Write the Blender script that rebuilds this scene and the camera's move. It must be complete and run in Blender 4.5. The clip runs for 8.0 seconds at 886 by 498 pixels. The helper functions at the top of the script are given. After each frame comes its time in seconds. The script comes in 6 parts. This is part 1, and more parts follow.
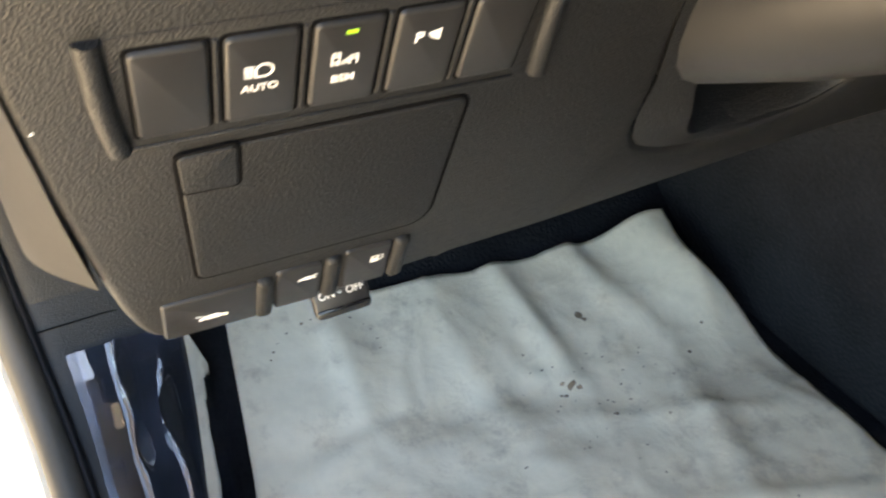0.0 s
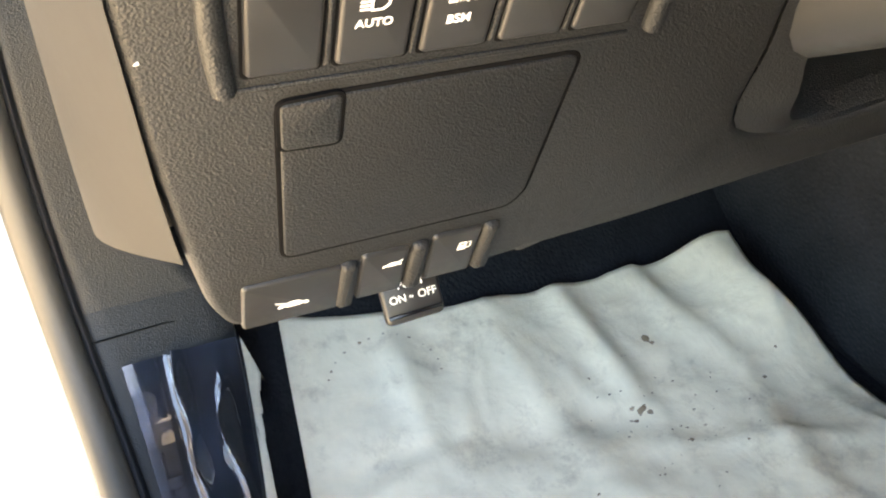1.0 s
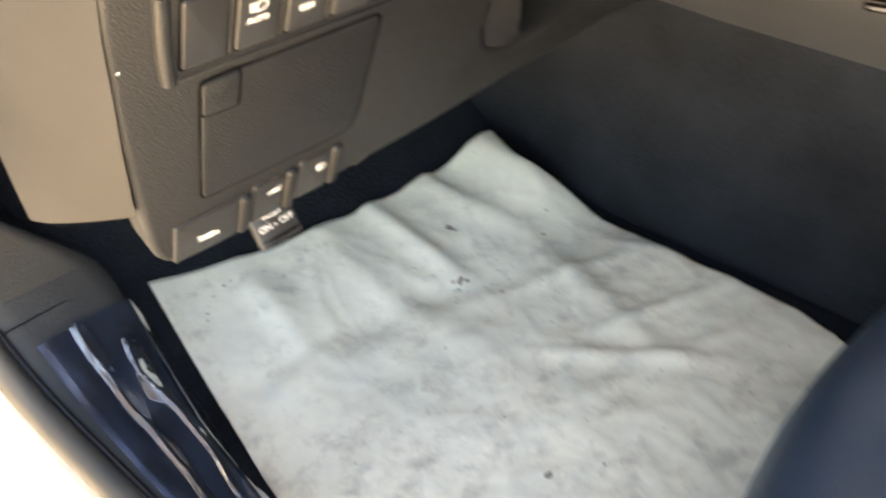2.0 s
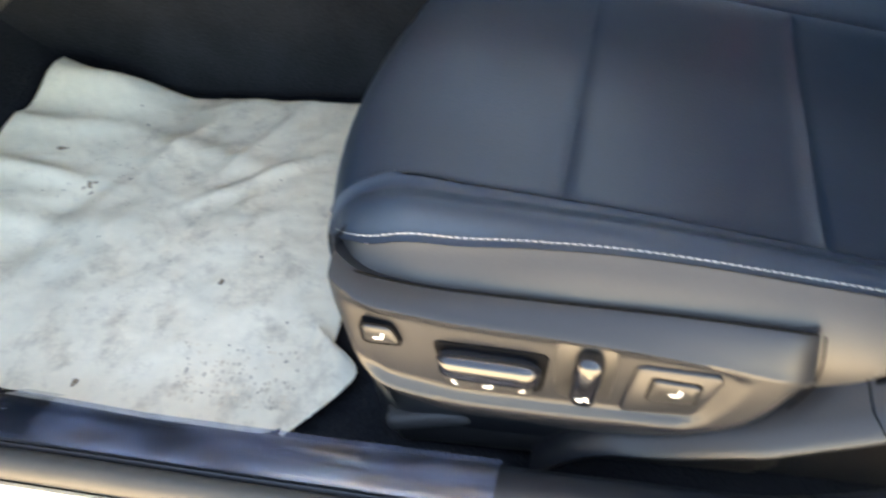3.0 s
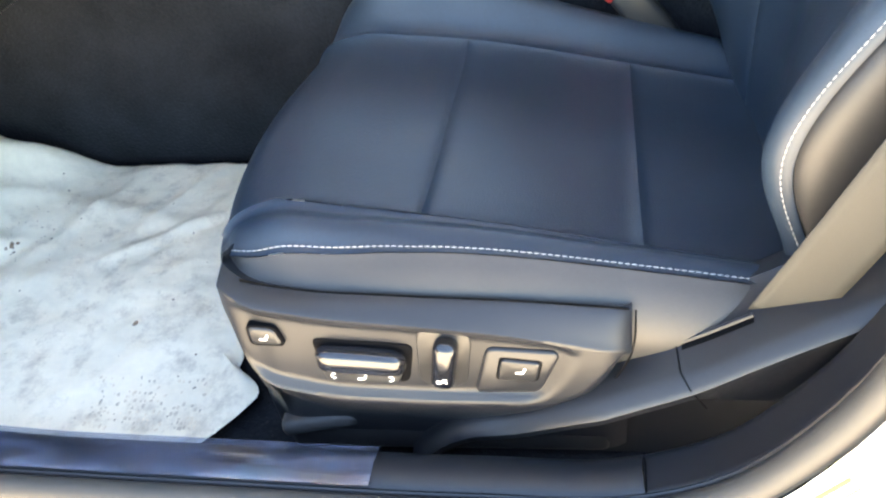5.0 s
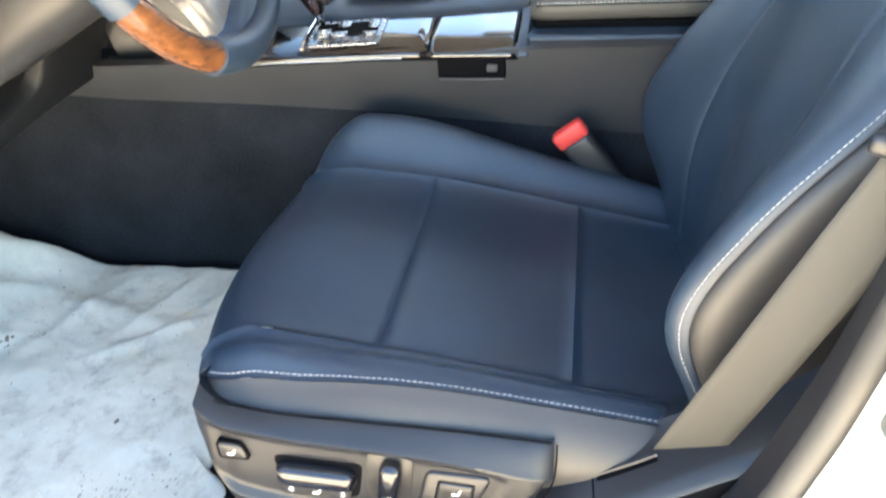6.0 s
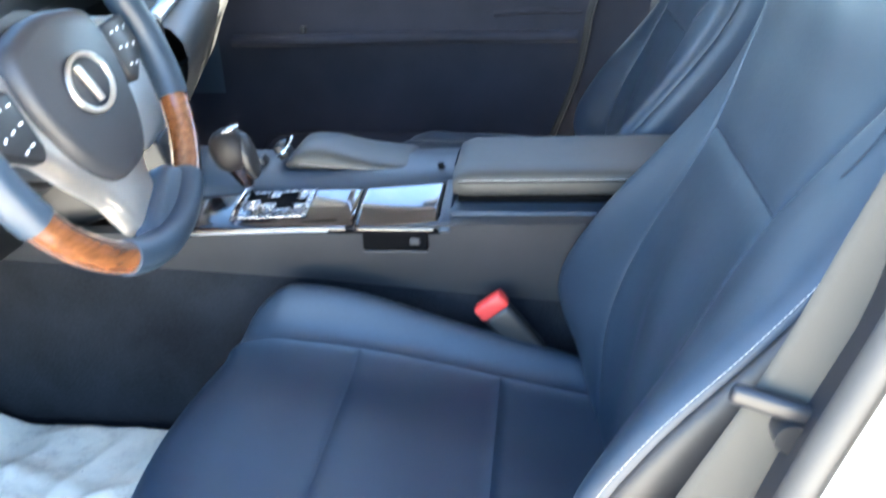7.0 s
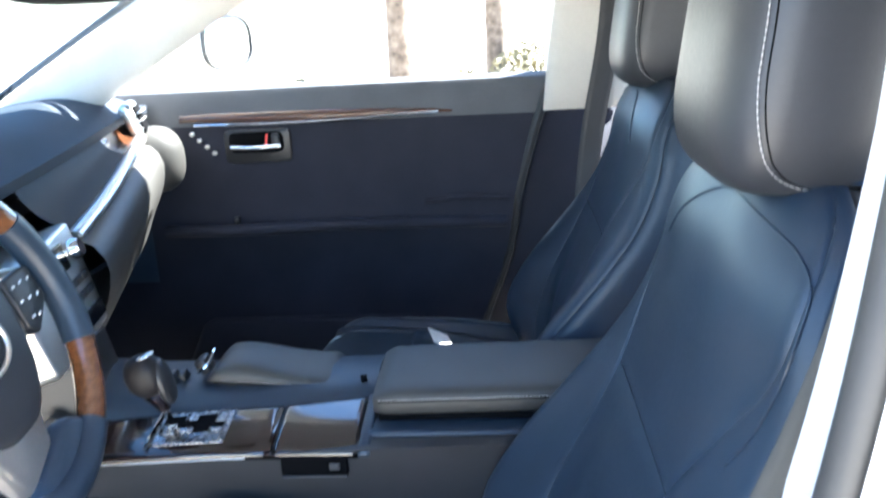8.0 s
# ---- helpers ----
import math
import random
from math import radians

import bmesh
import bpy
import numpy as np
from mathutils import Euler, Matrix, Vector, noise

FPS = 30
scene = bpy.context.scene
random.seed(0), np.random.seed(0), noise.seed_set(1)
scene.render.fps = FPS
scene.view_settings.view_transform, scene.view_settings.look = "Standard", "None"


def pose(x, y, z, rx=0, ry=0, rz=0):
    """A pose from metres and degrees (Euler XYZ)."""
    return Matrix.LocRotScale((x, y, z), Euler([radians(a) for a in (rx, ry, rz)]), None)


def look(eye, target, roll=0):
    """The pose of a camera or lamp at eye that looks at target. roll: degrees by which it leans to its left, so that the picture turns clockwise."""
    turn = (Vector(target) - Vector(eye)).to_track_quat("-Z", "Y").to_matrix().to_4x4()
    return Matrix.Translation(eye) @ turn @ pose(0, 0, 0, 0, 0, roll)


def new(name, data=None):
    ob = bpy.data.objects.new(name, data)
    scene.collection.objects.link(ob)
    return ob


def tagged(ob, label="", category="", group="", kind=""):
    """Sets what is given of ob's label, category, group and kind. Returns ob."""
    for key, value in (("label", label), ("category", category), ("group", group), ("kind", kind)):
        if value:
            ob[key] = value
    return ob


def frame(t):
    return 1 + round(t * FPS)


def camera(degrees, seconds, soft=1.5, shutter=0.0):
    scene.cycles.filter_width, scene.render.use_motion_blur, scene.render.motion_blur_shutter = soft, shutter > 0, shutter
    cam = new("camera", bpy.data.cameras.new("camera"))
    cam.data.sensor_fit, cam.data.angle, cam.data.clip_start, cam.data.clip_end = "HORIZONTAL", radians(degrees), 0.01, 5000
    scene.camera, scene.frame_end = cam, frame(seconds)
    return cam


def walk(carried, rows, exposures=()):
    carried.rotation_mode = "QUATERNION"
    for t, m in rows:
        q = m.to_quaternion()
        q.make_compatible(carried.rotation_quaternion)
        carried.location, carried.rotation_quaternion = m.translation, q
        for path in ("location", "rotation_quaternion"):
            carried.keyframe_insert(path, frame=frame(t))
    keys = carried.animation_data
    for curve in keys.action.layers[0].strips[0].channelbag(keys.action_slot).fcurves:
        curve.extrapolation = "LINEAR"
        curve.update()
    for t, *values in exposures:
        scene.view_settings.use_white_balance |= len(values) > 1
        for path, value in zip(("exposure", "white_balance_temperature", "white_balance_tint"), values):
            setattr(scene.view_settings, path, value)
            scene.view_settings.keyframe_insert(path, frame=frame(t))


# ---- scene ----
cam = camera(54.8, 8.0, soft=2.1, shutter=0.4)
PATH = [
    (0, (-0.345, 0.001, 0.956), (0.414, 1.403, -0.252), 1.6),
    (0.5, (-0.37, 0.009, 0.912), (0.357, 1.497, -0.21), 1.3),
    (1, (-0.375, 0.016, 0.909), (0.364, 1.515, -0.19), 0.5),
    (1.2, (-0.377, 0.01, 0.924), (0.353, 1.493, -0.202), -0.6),
    (2.3, (-0.579, -0.145, 0.985), (0.7, 0.788, -0.237), -5.1),
    (2.5, (-0.623, -0.183, 0.971), (0.729, 0.603, -0.276), -7.1),
    (2.7, (-0.659, -0.22, 0.971), (0.739, 0.44, -0.299), -8.1),
    (3, (-0.69, -0.243, 0.968), (0.737, 0.22, -0.355), -8.3),
    (3.5, (-0.716, -0.277, 0.961), (0.721, 0.053, -0.391), -8.4),
    (4, (-0.741, -0.295, 0.959), (0.738, 0.025, -0.349), -8.3),
    (5.3, (-0.813, -0.336, 0.996), (0.789, 0.007, -0.151), -6.4),
    (5.5, (-0.829, -0.344, 1.024), (0.787, -0.009, -0.106), -5.3),
    (6, (-0.84, -0.373, 1.077), (0.842, -0.053, 0.044), -3.9),
    (6.5, (-0.824, -0.391, 1.12), (0.909, -0.103, 0.163), -3.5),
    (7, (-0.808, -0.423, 1.168), (0.996, -0.189, 0.336), -2.4),
    (7.5, (-0.797, -0.465, 1.229), (1.072, -0.292, 0.541), -2.6),
    (8, (-0.757, -0.485, 1.282), (1.157, -0.339, 0.723), -3.1),
]
walk(cam, [(t, look(eye, target, roll)) for t, eye, target, roll in PATH], [(0.0, 3.90, 9200, 9), (0.4, 4.30, 9400, 9), (1.2, 4.48, 9800, 9), (2.5, 4.45, 10400, 13), (3.0, 4.50, 9300, 9), (3.5, 4.52, 8700, 9), (5.5, 4.85, 7800, 7),
     (6.0, 4.62, 7500, 6), (6.5, 4.85, 7000, 5), (7.0, 4.90, 6100, 5), (7.5, 4.38, 5700, 6), (8.0, 3.92, 5700, 7)])

# ---- world, sun, exposure ----
SUN_AZ, SUN_EL = 148.0, 51.0          # azimuth from the car's nose towards its right side
sun_way = Vector((math.sin(radians(SUN_AZ)) * math.cos(radians(SUN_EL)), math.cos(radians(SUN_AZ)) * math.cos(radians(SUN_EL)), math.sin(radians(SUN_EL))))
world = bpy.data.worlds.new("world")
scene.world = world
world.use_nodes = True
wn = world.node_tree.nodes
sky = wn.new("ShaderNodeTexSky")
sky.sky_type = "NISHITA"
sky.sun_disc = False
sky.ozone_density, sky.dust_density = 3.0, 0.4
sky.sun_elevation = radians(SUN_EL)
sky.sun_rotation = radians(SUN_AZ)
wn["Background"].inputs["Strength"].default_value = 0.072
world.node_tree.links.new(sky.outputs[0], wn["Background"].inputs["Color"])
sun = new("sun", bpy.data.lights.new("sun", "SUN"))
sun.data.energy, sun.data.angle, sun.data.color = 5.0, radians(0.5), (1.0, 0.94, 0.85)
sun.matrix_world = look(sun_way * 20, (0, 0, 0))


# ---- materials ----
def material(name, color, rough=0.5, metal=0.0, coat=0.0, vary=0.12, grain=0.0, grain_size=900.0, scale=9.0, spec=0.5, color2=None, stretch=None, sheen=0.0):
    """A principled surface with slow and fine variation in colour and roughness, and a fine relief."""
    m = bpy.data.materials.new(name)
    m.use_nodes = True
    n, l = m.node_tree.nodes, m.node_tree.links
    b = n["Principled BSDF"]
    tc = n.new("ShaderNodeTexCoord")
    mp = n.new("ShaderNodeMapping")
    mp.inputs["Scale"].default_value = stretch or (1, 1, 1)
    l.new(tc.outputs["Object"], mp.inputs["Vector"])
    big, fine = n.new("ShaderNodeTexNoise"), n.new("ShaderNodeTexNoise")
    big.inputs["Scale"].default_value, fine.inputs["Scale"].default_value = scale, scale * 22
    big.inputs["Detail"].default_value, fine.inputs["Detail"].default_value = 5, 3
    l.new(mp.outputs[0], big.inputs["Vector"]), l.new(mp.outputs[0], fine.inputs["Vector"])
    add = n.new("ShaderNodeMath")
    add.operation = "MULTIPLY_ADD"
    add.inputs[1].default_value = 0.4
    l.new(fine.outputs[0], add.inputs[0]), l.new(big.outputs[0], add.inputs[2])
    ramp = n.new("ShaderNodeMapRange")
    ramp.inputs["From Min"].default_value, ramp.inputs["From Max"].default_value = 0.45, 0.95
    l.new(add.outputs[0], ramp.inputs["Value"])
    mix = n.new("ShaderNodeMix")
    mix.data_type = "RGBA"
    c2 = color2 or tuple(c * (1 + vary * 2) for c in color)
    mix.inputs["A"].default_value = (*(c * (1 - vary) for c in color), 1) if not color2 else (*color, 1)
    mix.inputs["B"].default_value = (*(min(1, c) for c in c2), 1)
    l.new(ramp.outputs[0], mix.inputs["Factor"])
    l.new(mix.outputs["Result"], b.inputs["Base Color"])
    rr = n.new("ShaderNodeMapRange")
    rr.inputs["To Min"].default_value, rr.inputs["To Max"].default_value = max(0.02, rough - 0.05), min(1, rough + 0.08)
    l.new(fine.outputs[0], rr.inputs["Value"]), l.new(rr.outputs[0], b.inputs["Roughness"])
    b.inputs["Metallic"].default_value = metal
    b.inputs["Coat Weight"].default_value = coat
    b.inputs["Coat Roughness"].default_value = 0.05
    b.inputs["Specular IOR Level"].default_value = spec
    b.inputs["Sheen Weight"].default_value = sheen
    if grain:
        v = n.new("ShaderNodeTexVoronoi")
        v.feature = "SMOOTH_F1"
        v.inputs["Scale"].default_value = grain_size
        l.new(mp.outputs[0], v.inputs["Vector"])
        bump = n.new("ShaderNodeBump")
        bump.inputs["Strength"].default_value, bump.inputs["Distance"].default_value = grain, 0.0015
        l.new(v.outputs["Distance"], bump.inputs["Height"])
        l.new(bump.outputs[0], b.inputs["Normal"])
    return m


LEATHER = material("leather", (0.0195, 0.0325, 0.051), 0.39, grain=0.06, grain_size=700, vary=0.14, spec=0.5)
# copy of the seat leather with warm ground bounce put into its colour
LEATHER_SIDE_LIT = material("leather_side_lit", (0.031, 0.029, 0.0275), 0.45, grain=0.05, grain_size=700, vary=0.1)
PAD = material("pad_leather", (0.027, 0.028, 0.032), 0.44, grain=0.05, grain_size=700, vary=0.12)
# lighter tan leather copy: warm bounce and sun put into the colour
LEATHER_TAN_LIT = material("leather_tan_lit", (0.046, 0.044, 0.039), 0.46, grain=0.06, grain_size=700, vary=0.12)
PERF = material("perforated_leather", (0.0165, 0.030, 0.048), 0.42, grain=0.14, grain_size=560, vary=0.1)
DASH_TOP = material("dash_top", (0.030, 0.036, 0.046), 0.62, grain=0.15, grain_size=800, vary=0.1, spec=0.35)
DASH = material("dash_plastic", (0.0092, 0.0100, 0.0115), 0.50, grain=0.32, grain_size=950, vary=0.1, spec=0.42)
PLASTIC = material("plastic", (0.012, 0.0130, 0.016), 0.36, grain=0.05, grain_size=900, vary=0.1, spec=0.48)
SWITCH = material("switch_plastic", (0.018, 0.018, 0.019), 0.38, vary=0.15)
GLOSS_BLACK = material("gloss_black", (0.008, 0.008, 0.010), 0.12, coat=0.5, vary=0.2)
GREY_SIDE = material("console_plastic", (0.036, 0.036, 0.038), 0.5, grain=0.22, grain_size=600)
CARPET = material("carpet", (0.015, 0.0165, 0.020), 0.95, vary=0.35, grain=1.0, grain_size=260, spec=0.1, sheen=0.04)
PAPER = material("paper", (0.88, 0.80, 0.65), 0.85, vary=0.06, scale=5, spec=0.2)
WOOD = material("varnished_wood", (0.075, 0.027, 0.010), 0.2, coat=1.0, color2=(0.18, 0.07, 0.026), stretch=(1, 12, 12), scale=14)
DOOR_WOOD = material("door_wood", (0.030, 0.012, 0.006), 0.22, coat=0.8, color2=(0.11, 0.042, 0.017), stretch=(12, 1, 12), scale=14)
DARK_WOOD = material("dark_wood", (0.007, 0.004, 0.0035), 0.12, coat=1.0, color2=(0.02, 0.008, 0.006), stretch=(12, 1, 12), scale=12)
SILVER = material("satin_silver", (0.70, 0.69, 0.66), 0.30, metal=0.9, vary=0.06)
SPOKE = material("warm_satin_silver", (0.66, 0.61, 0.55), 0.31, metal=0.9, vary=0.06)
GATE = material("gate_metal", (0.27, 0.27, 0.28), 0.26, metal=1.0, vary=0.06)
CHROME = material("chrome", (0.8, 0.8, 0.8), 0.08, metal=1.0, vary=0.03)
WEBBING = material("belt_webbing", (0.055, 0.051, 0.042), 0.8, grain=0.10, grain_size=1200, stretch=(1, 1, 0.3), vary=0.08)
RED = material("red_plastic", (0.75, 0.06, 0.05), 0.4, vary=0.08)
IVORY = material("ivory_trim", (0.62, 0.60, 0.56), 0.75, vary=0.05, grain=0.05, grain_size=900)
HEADLINER = material("headliner_fabric", (0.40, 0.43, 0.48), 0.9, vary=0.05, grain=0.1, grain_size=900)
RUBBER = material("rubber_seal", (0.05, 0.046, 0.041), 0.55, vary=0.12, grain=0.03, grain_size=700)
PAINT = material("white_paint", (0.80, 0.80, 0.79), 0.25, coat=0.6, vary=0.03)
THREAD = material("white_thread", (0.42, 0.41, 0.39), 0.8, vary=0.1)
MARK = material("white_print", (0.85, 0.85, 0.84), 0.5, vary=0.02)
CONCRETE = material("concrete", (0.55, 0.48, 0.39), 0.9, vary=0.12, scale=1.5, grain=0.4, grain_size=60)
BARK = material("bark", (0.05, 0.034, 0.024), 0.9, color2=(0.22, 0.17, 0.13), scale=9, grain=1.0, grain_size=30)
LEAF = material("leaf", (0.12, 0.10, 0.05), 0.7, vary=0.3)


def soil(mat):
    """Crumpled relief and brown smudges, denser towards the seat."""
    n, l = mat.node_tree.nodes, mat.node_tree.links
    b = n["Principled BSDF"]
    tc = n.new("ShaderNodeTexCoord")
    a, d, sep = n.new("ShaderNodeTexNoise"), n.new("ShaderNodeTexNoise"), n.new("ShaderNodeSeparateXYZ")
    a.inputs["Scale"].default_value, a.inputs["Detail"].default_value, a.inputs["Roughness"].default_value = 26, 8, 0.72
    d.inputs["Scale"].default_value, d.inputs["Detail"].default_value = 7, 4
    for t in (a, d, sep):
        l.new(tc.outputs["Object"], t.inputs[0])
    dens = n.new("ShaderNodeMapRange")
    dens.inputs["From Min"].default_value, dens.inputs["From Max"].default_value = 0.65, 0.05
    dens.inputs["To Min"].default_value, dens.inputs["To Max"].default_value = -0.02, 0.06
    l.new(sep.outputs["Y"], dens.inputs["Value"])
    add = n.new("ShaderNodeMath")
    l.new(a.outputs[0], add.inputs[0]), l.new(dens.outputs[0], add.inputs[1])
    mul = n.new("ShaderNodeMath")
    mul.operation = "MULTIPLY_ADD"
    mul.inputs[1].default_value = 0.30
    l.new(d.outputs[0], mul.inputs[0]), l.new(add.outputs[0], mul.inputs[2])
    r = n.new("ShaderNodeMapRange")
    r.inputs["From Min"].default_value, r.inputs["From Max"].default_value, r.inputs["To Max"].default_value = 0.69, 0.92, 0.55
    l.new(mul.outputs[0], r.inputs["Value"])
    mix = n.new("ShaderNodeMix")
    mix.data_type = "RGBA"
    mix.inputs["B"].default_value = (0.28, 0.20, 0.13, 1)
    old = b.inputs["Base Color"].links[0].from_socket
    l.new(r.outputs[0], mix.inputs["Factor"]), l.new(old, mix.inputs["A"]), l.new(mix.outputs["Result"], b.inputs["Base Color"])
    k, bump = n.new("ShaderNodeTexNoise"), n.new("ShaderNodeBump")
    k.inputs["Scale"].default_value, k.inputs["Detail"].default_value, k.inputs["Distortion"].default_value = 17, 8, 0.35
    bump.inputs["Strength"].default_value, bump.inputs["Distance"].default_value = 0.6, 0.006
    l.new(tc.outputs["Object"], k.inputs[0]), l.new(k.outputs[0], bump.inputs["Height"]), l.new(bump.outputs[0], b.inputs["Normal"])


soil(PAPER)


def glass_material(name, color=(1, 1, 1), rough=0.0, amount=0.12, haze=0.0):
    """Thin clear sheet: mostly see-through, with a clear reflection; haze gives it scuffs, coloured in the sky's blue.
    """
    m = bpy.data.materials.new(name)
    m.use_nodes = True
    n, l = m.node_tree.nodes, m.node_tree.links
    n.remove(n["Principled BSDF"])
    tr, gl, mix, fr = n.new("ShaderNodeBsdfTransparent"), n.new("ShaderNodeBsdfGlossy"), n.new("ShaderNodeMixShader"), n.new("ShaderNodeFresnel")
    tr.inputs[0].default_value = (*color, 1)
    gl.inputs["Roughness"].default_value = rough
    fr.inputs["IOR"].default_value = 1.45
    sc = n.new("ShaderNodeMath")
    sc.operation, sc.inputs[1].default_value = "MULTIPLY", amount / 0.04 * 0.5
    sc.use_clamp = True
    l.new(fr.outputs[0], sc.inputs[0]), l.new(sc.outputs[0], mix.inputs[0])
    l.new(tr.outputs[0], mix.inputs[1]), l.new(gl.outputs[0], mix.inputs[2])
    out = mix
    if haze:
        df, ns, rg, out, tc, mp = n.new("ShaderNodeBsdfDiffuse"), n.new("ShaderNodeTexNoise"), n.new("ShaderNodeMapRange"), n.new("ShaderNodeMixShader"), n.new("ShaderNodeTexCoord"), n.new("ShaderNodeMapping")
        df.inputs[0].default_value = (0.50, 0.62, 0.95, 1)
        mp.inputs["Scale"].default_value = (90, 22, 60)
        ns.inputs["Scale"].default_value, ns.inputs["Detail"].default_value = 1.0, 6
        rg.inputs["From Min"].default_value, rg.inputs["From Max"].default_value = 0.42, 0.75
        rg.inputs["To Min"].default_value, rg.inputs["To Max"].default_value = haze * 0.5, haze * 3
        l.new(tc.outputs["Object"], mp.inputs[0]), l.new(mp.outputs[0], ns.inputs["Vector"]), l.new(ns.outputs[0], rg.inputs["Value"])
        l.new(rg.outputs[0], out.inputs[0]), l.new(mix.outputs[0], out.inputs[1]), l.new(df.outputs[0], out.inputs[2])
    l.new(out.outputs[0], n["Material Output"].inputs[0])
    return m


KNOB = material("knob_leather", (0.011, 0.0095, 0.010), 0.5, spec=0.3)
# near-black for joints; in hollows it puts their shade into the colour
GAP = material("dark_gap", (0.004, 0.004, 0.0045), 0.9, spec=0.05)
DOOR = material("door_lining", (0.023, 0.024, 0.034), 0.75, spec=0.2, vary=0.12, grain=0.2, grain_size=700)
# lighter grey than the console plastic: sun on the belt top, painted in
BELT_TOP_LIT = material("door_belt_lit", (0.065, 0.068, 0.074), 0.6, grain=0.1, grain_size=800)
MATTE = material("matte_plastic", (0.035, 0.033, 0.031), 0.75, spec=0.15)
TREAD = material("faint_dirt", (0.60, 0.51, 0.395), 0.9, vary=0.35, scale=60)
DIRT = material("dirt", (0.28, 0.20, 0.135), 0.9, vary=0.4, scale=60)
GREEN = material("green_lamp", (0.35, 0.75, 0.05), 0.4)
YELLOW = material("yellow_print", (0.85, 0.75, 0.05), 0.5)
GREY_PRINT = material("grey_print", (0.05, 0.05, 0.05), 0.5)
GLASS = glass_material("window_glass", (0.93, 0.96, 0.94), 0.0, 0.08)
TINTED = glass_material("tinted_glass", (0.72, 0.78, 0.76), 0.0, 0.02)
# blue tint and haze put the sky's reflection into the film's colour
FILM_FOLD = glass_material("film_folds", (0.72, 0.83, 1.0), 0.03, 0.55, 0.015)
FILM = glass_material("clear_film", (0.72, 0.83, 1.0), 0.16, 0.40, 0.05)


# ---- building helpers ----
def thing(name, base, label, category, group="", kind=""):
    ob = new(name)
    ob.location = base
    ob.empty_display_size = 0.05
    return tagged(ob, label, category, group, kind)


def part(name, bm, mat, parent=None, label="", smooth=True):
    """Links a bmesh as one mesh, under a thing or a part. Its points are in the world's metres."""
    bmesh.ops.recalc_face_normals(bm, faces=bm.faces)
    me = bpy.data.meshes.new(name)
    bm.to_mesh(me)
    bm.free()
    me.materials.append(mat)
    if smooth:
        me.shade_smooth()
        me.set_sharp_from_angle(angle=radians(42))
    ob = new(name, me)
    if parent is not None:
        ob.parent = parent
        if parent.type == "EMPTY":
            ob.matrix_parent_inverse = Matrix.Translation(-parent.location)
    if label:
        ob["label"] = label
    return ob


def spline(keys, values):
    """A smooth curve through the values (numbers or points) at the keys."""
    k, v = np.array(keys, float), np.array(values, float)
    d = np.gradient(v, k, axis=0)

    def at(t):
        t = min(max(t, k[0]), k[-1])
        i = min(max(int(np.searchsorted(k, t)) - 1, 0), len(k) - 2)
        h = k[i + 1] - k[i]
        s = (t - k[i]) / h
        return (2 * s**3 - 3 * s**2 + 1) * v[i] + (s**3 - 2 * s**2 + s) * h * d[i] + (3 * s**2 - 2 * s**3) * v[i + 1] + (s**3 - s**2) * h * d[i + 1]
    return at


def curve3(points, n):
    """n + 1 points along a smooth curve, at even steps of its length."""
    p = np.array(points, float)
    k = np.concatenate([[0], np.cumsum(np.linalg.norm(np.diff(p, axis=0), axis=1))])
    f = spline(k, p)
    fine = np.array([f(t) for t in np.linspace(0, k[-1], max(200, n * 4))])
    L = np.concatenate([[0], np.cumsum(np.linalg.norm(np.diff(fine, axis=0), axis=1))])
    return np.array([[np.interp(s, L, fine[:, a]) for a in range(3)] for s in np.linspace(0, L[-1], n + 1)])


def grid(rows, wrap=False, close_ends=False, bm=None):
    bm = bm or bmesh.new()
    vs = [[bm.verts.new(p) for p in r] for r in rows]
    m = len(rows[0])
    for a, b in zip(vs, vs[1:]):
        for j in range(m if wrap else m - 1):
            q = [a[j], a[(j + 1) % m], b[(j + 1) % m], b[j]]
            bm.faces.new(q)
    if close_ends and wrap:
        bm.faces.new(vs[0]), bm.faces.new(vs[-1])
    return bm


def tube(points, radius, seg=10, flat=1.0, up=(0, 0, 1), bm=None, roll=0.0, close=True):
    """A round or oval bar along the points; radius may be a list."""
    p = np.array(points, float)
    rows = []
    for i, c in enumerate(p):
        t = p[min(i + 1, len(p) - 1)] - p[max(i - 1, 0)]
        t /= np.linalg.norm(t)
        a = np.cross(t, up)
        a /= np.linalg.norm(a) + 1e-9
        b = np.cross(a, t)
        r = radius[i] if hasattr(radius, "__len__") else radius
        rows.append([c + r * (math.cos(w + roll) * a + flat * math.sin(w + roll) * b) for w in np.linspace(0, 2 * math.pi, seg, endpoint=False)])
    return grid(rows, True, close, bm)


def sweep(points, profile, up=(1, 0, 0), bm=None, wrap=True):
    """A profile (a, b) along points: a along 'up', b along up x way."""
    p = np.array(points, float)
    u = np.array(up, float)
    rows = []
    for i, c in enumerate(p):
        t = p[min(i + 1, len(p) - 1)] - p[max(i - 1, 0)]
        t /= np.linalg.norm(t)
        s = np.cross(t, u)
        s /= np.linalg.norm(s) + 1e-9
        rows.append([c + a * u + b * s for a, b in profile])
    return grid(rows, wrap, wrap, bm)


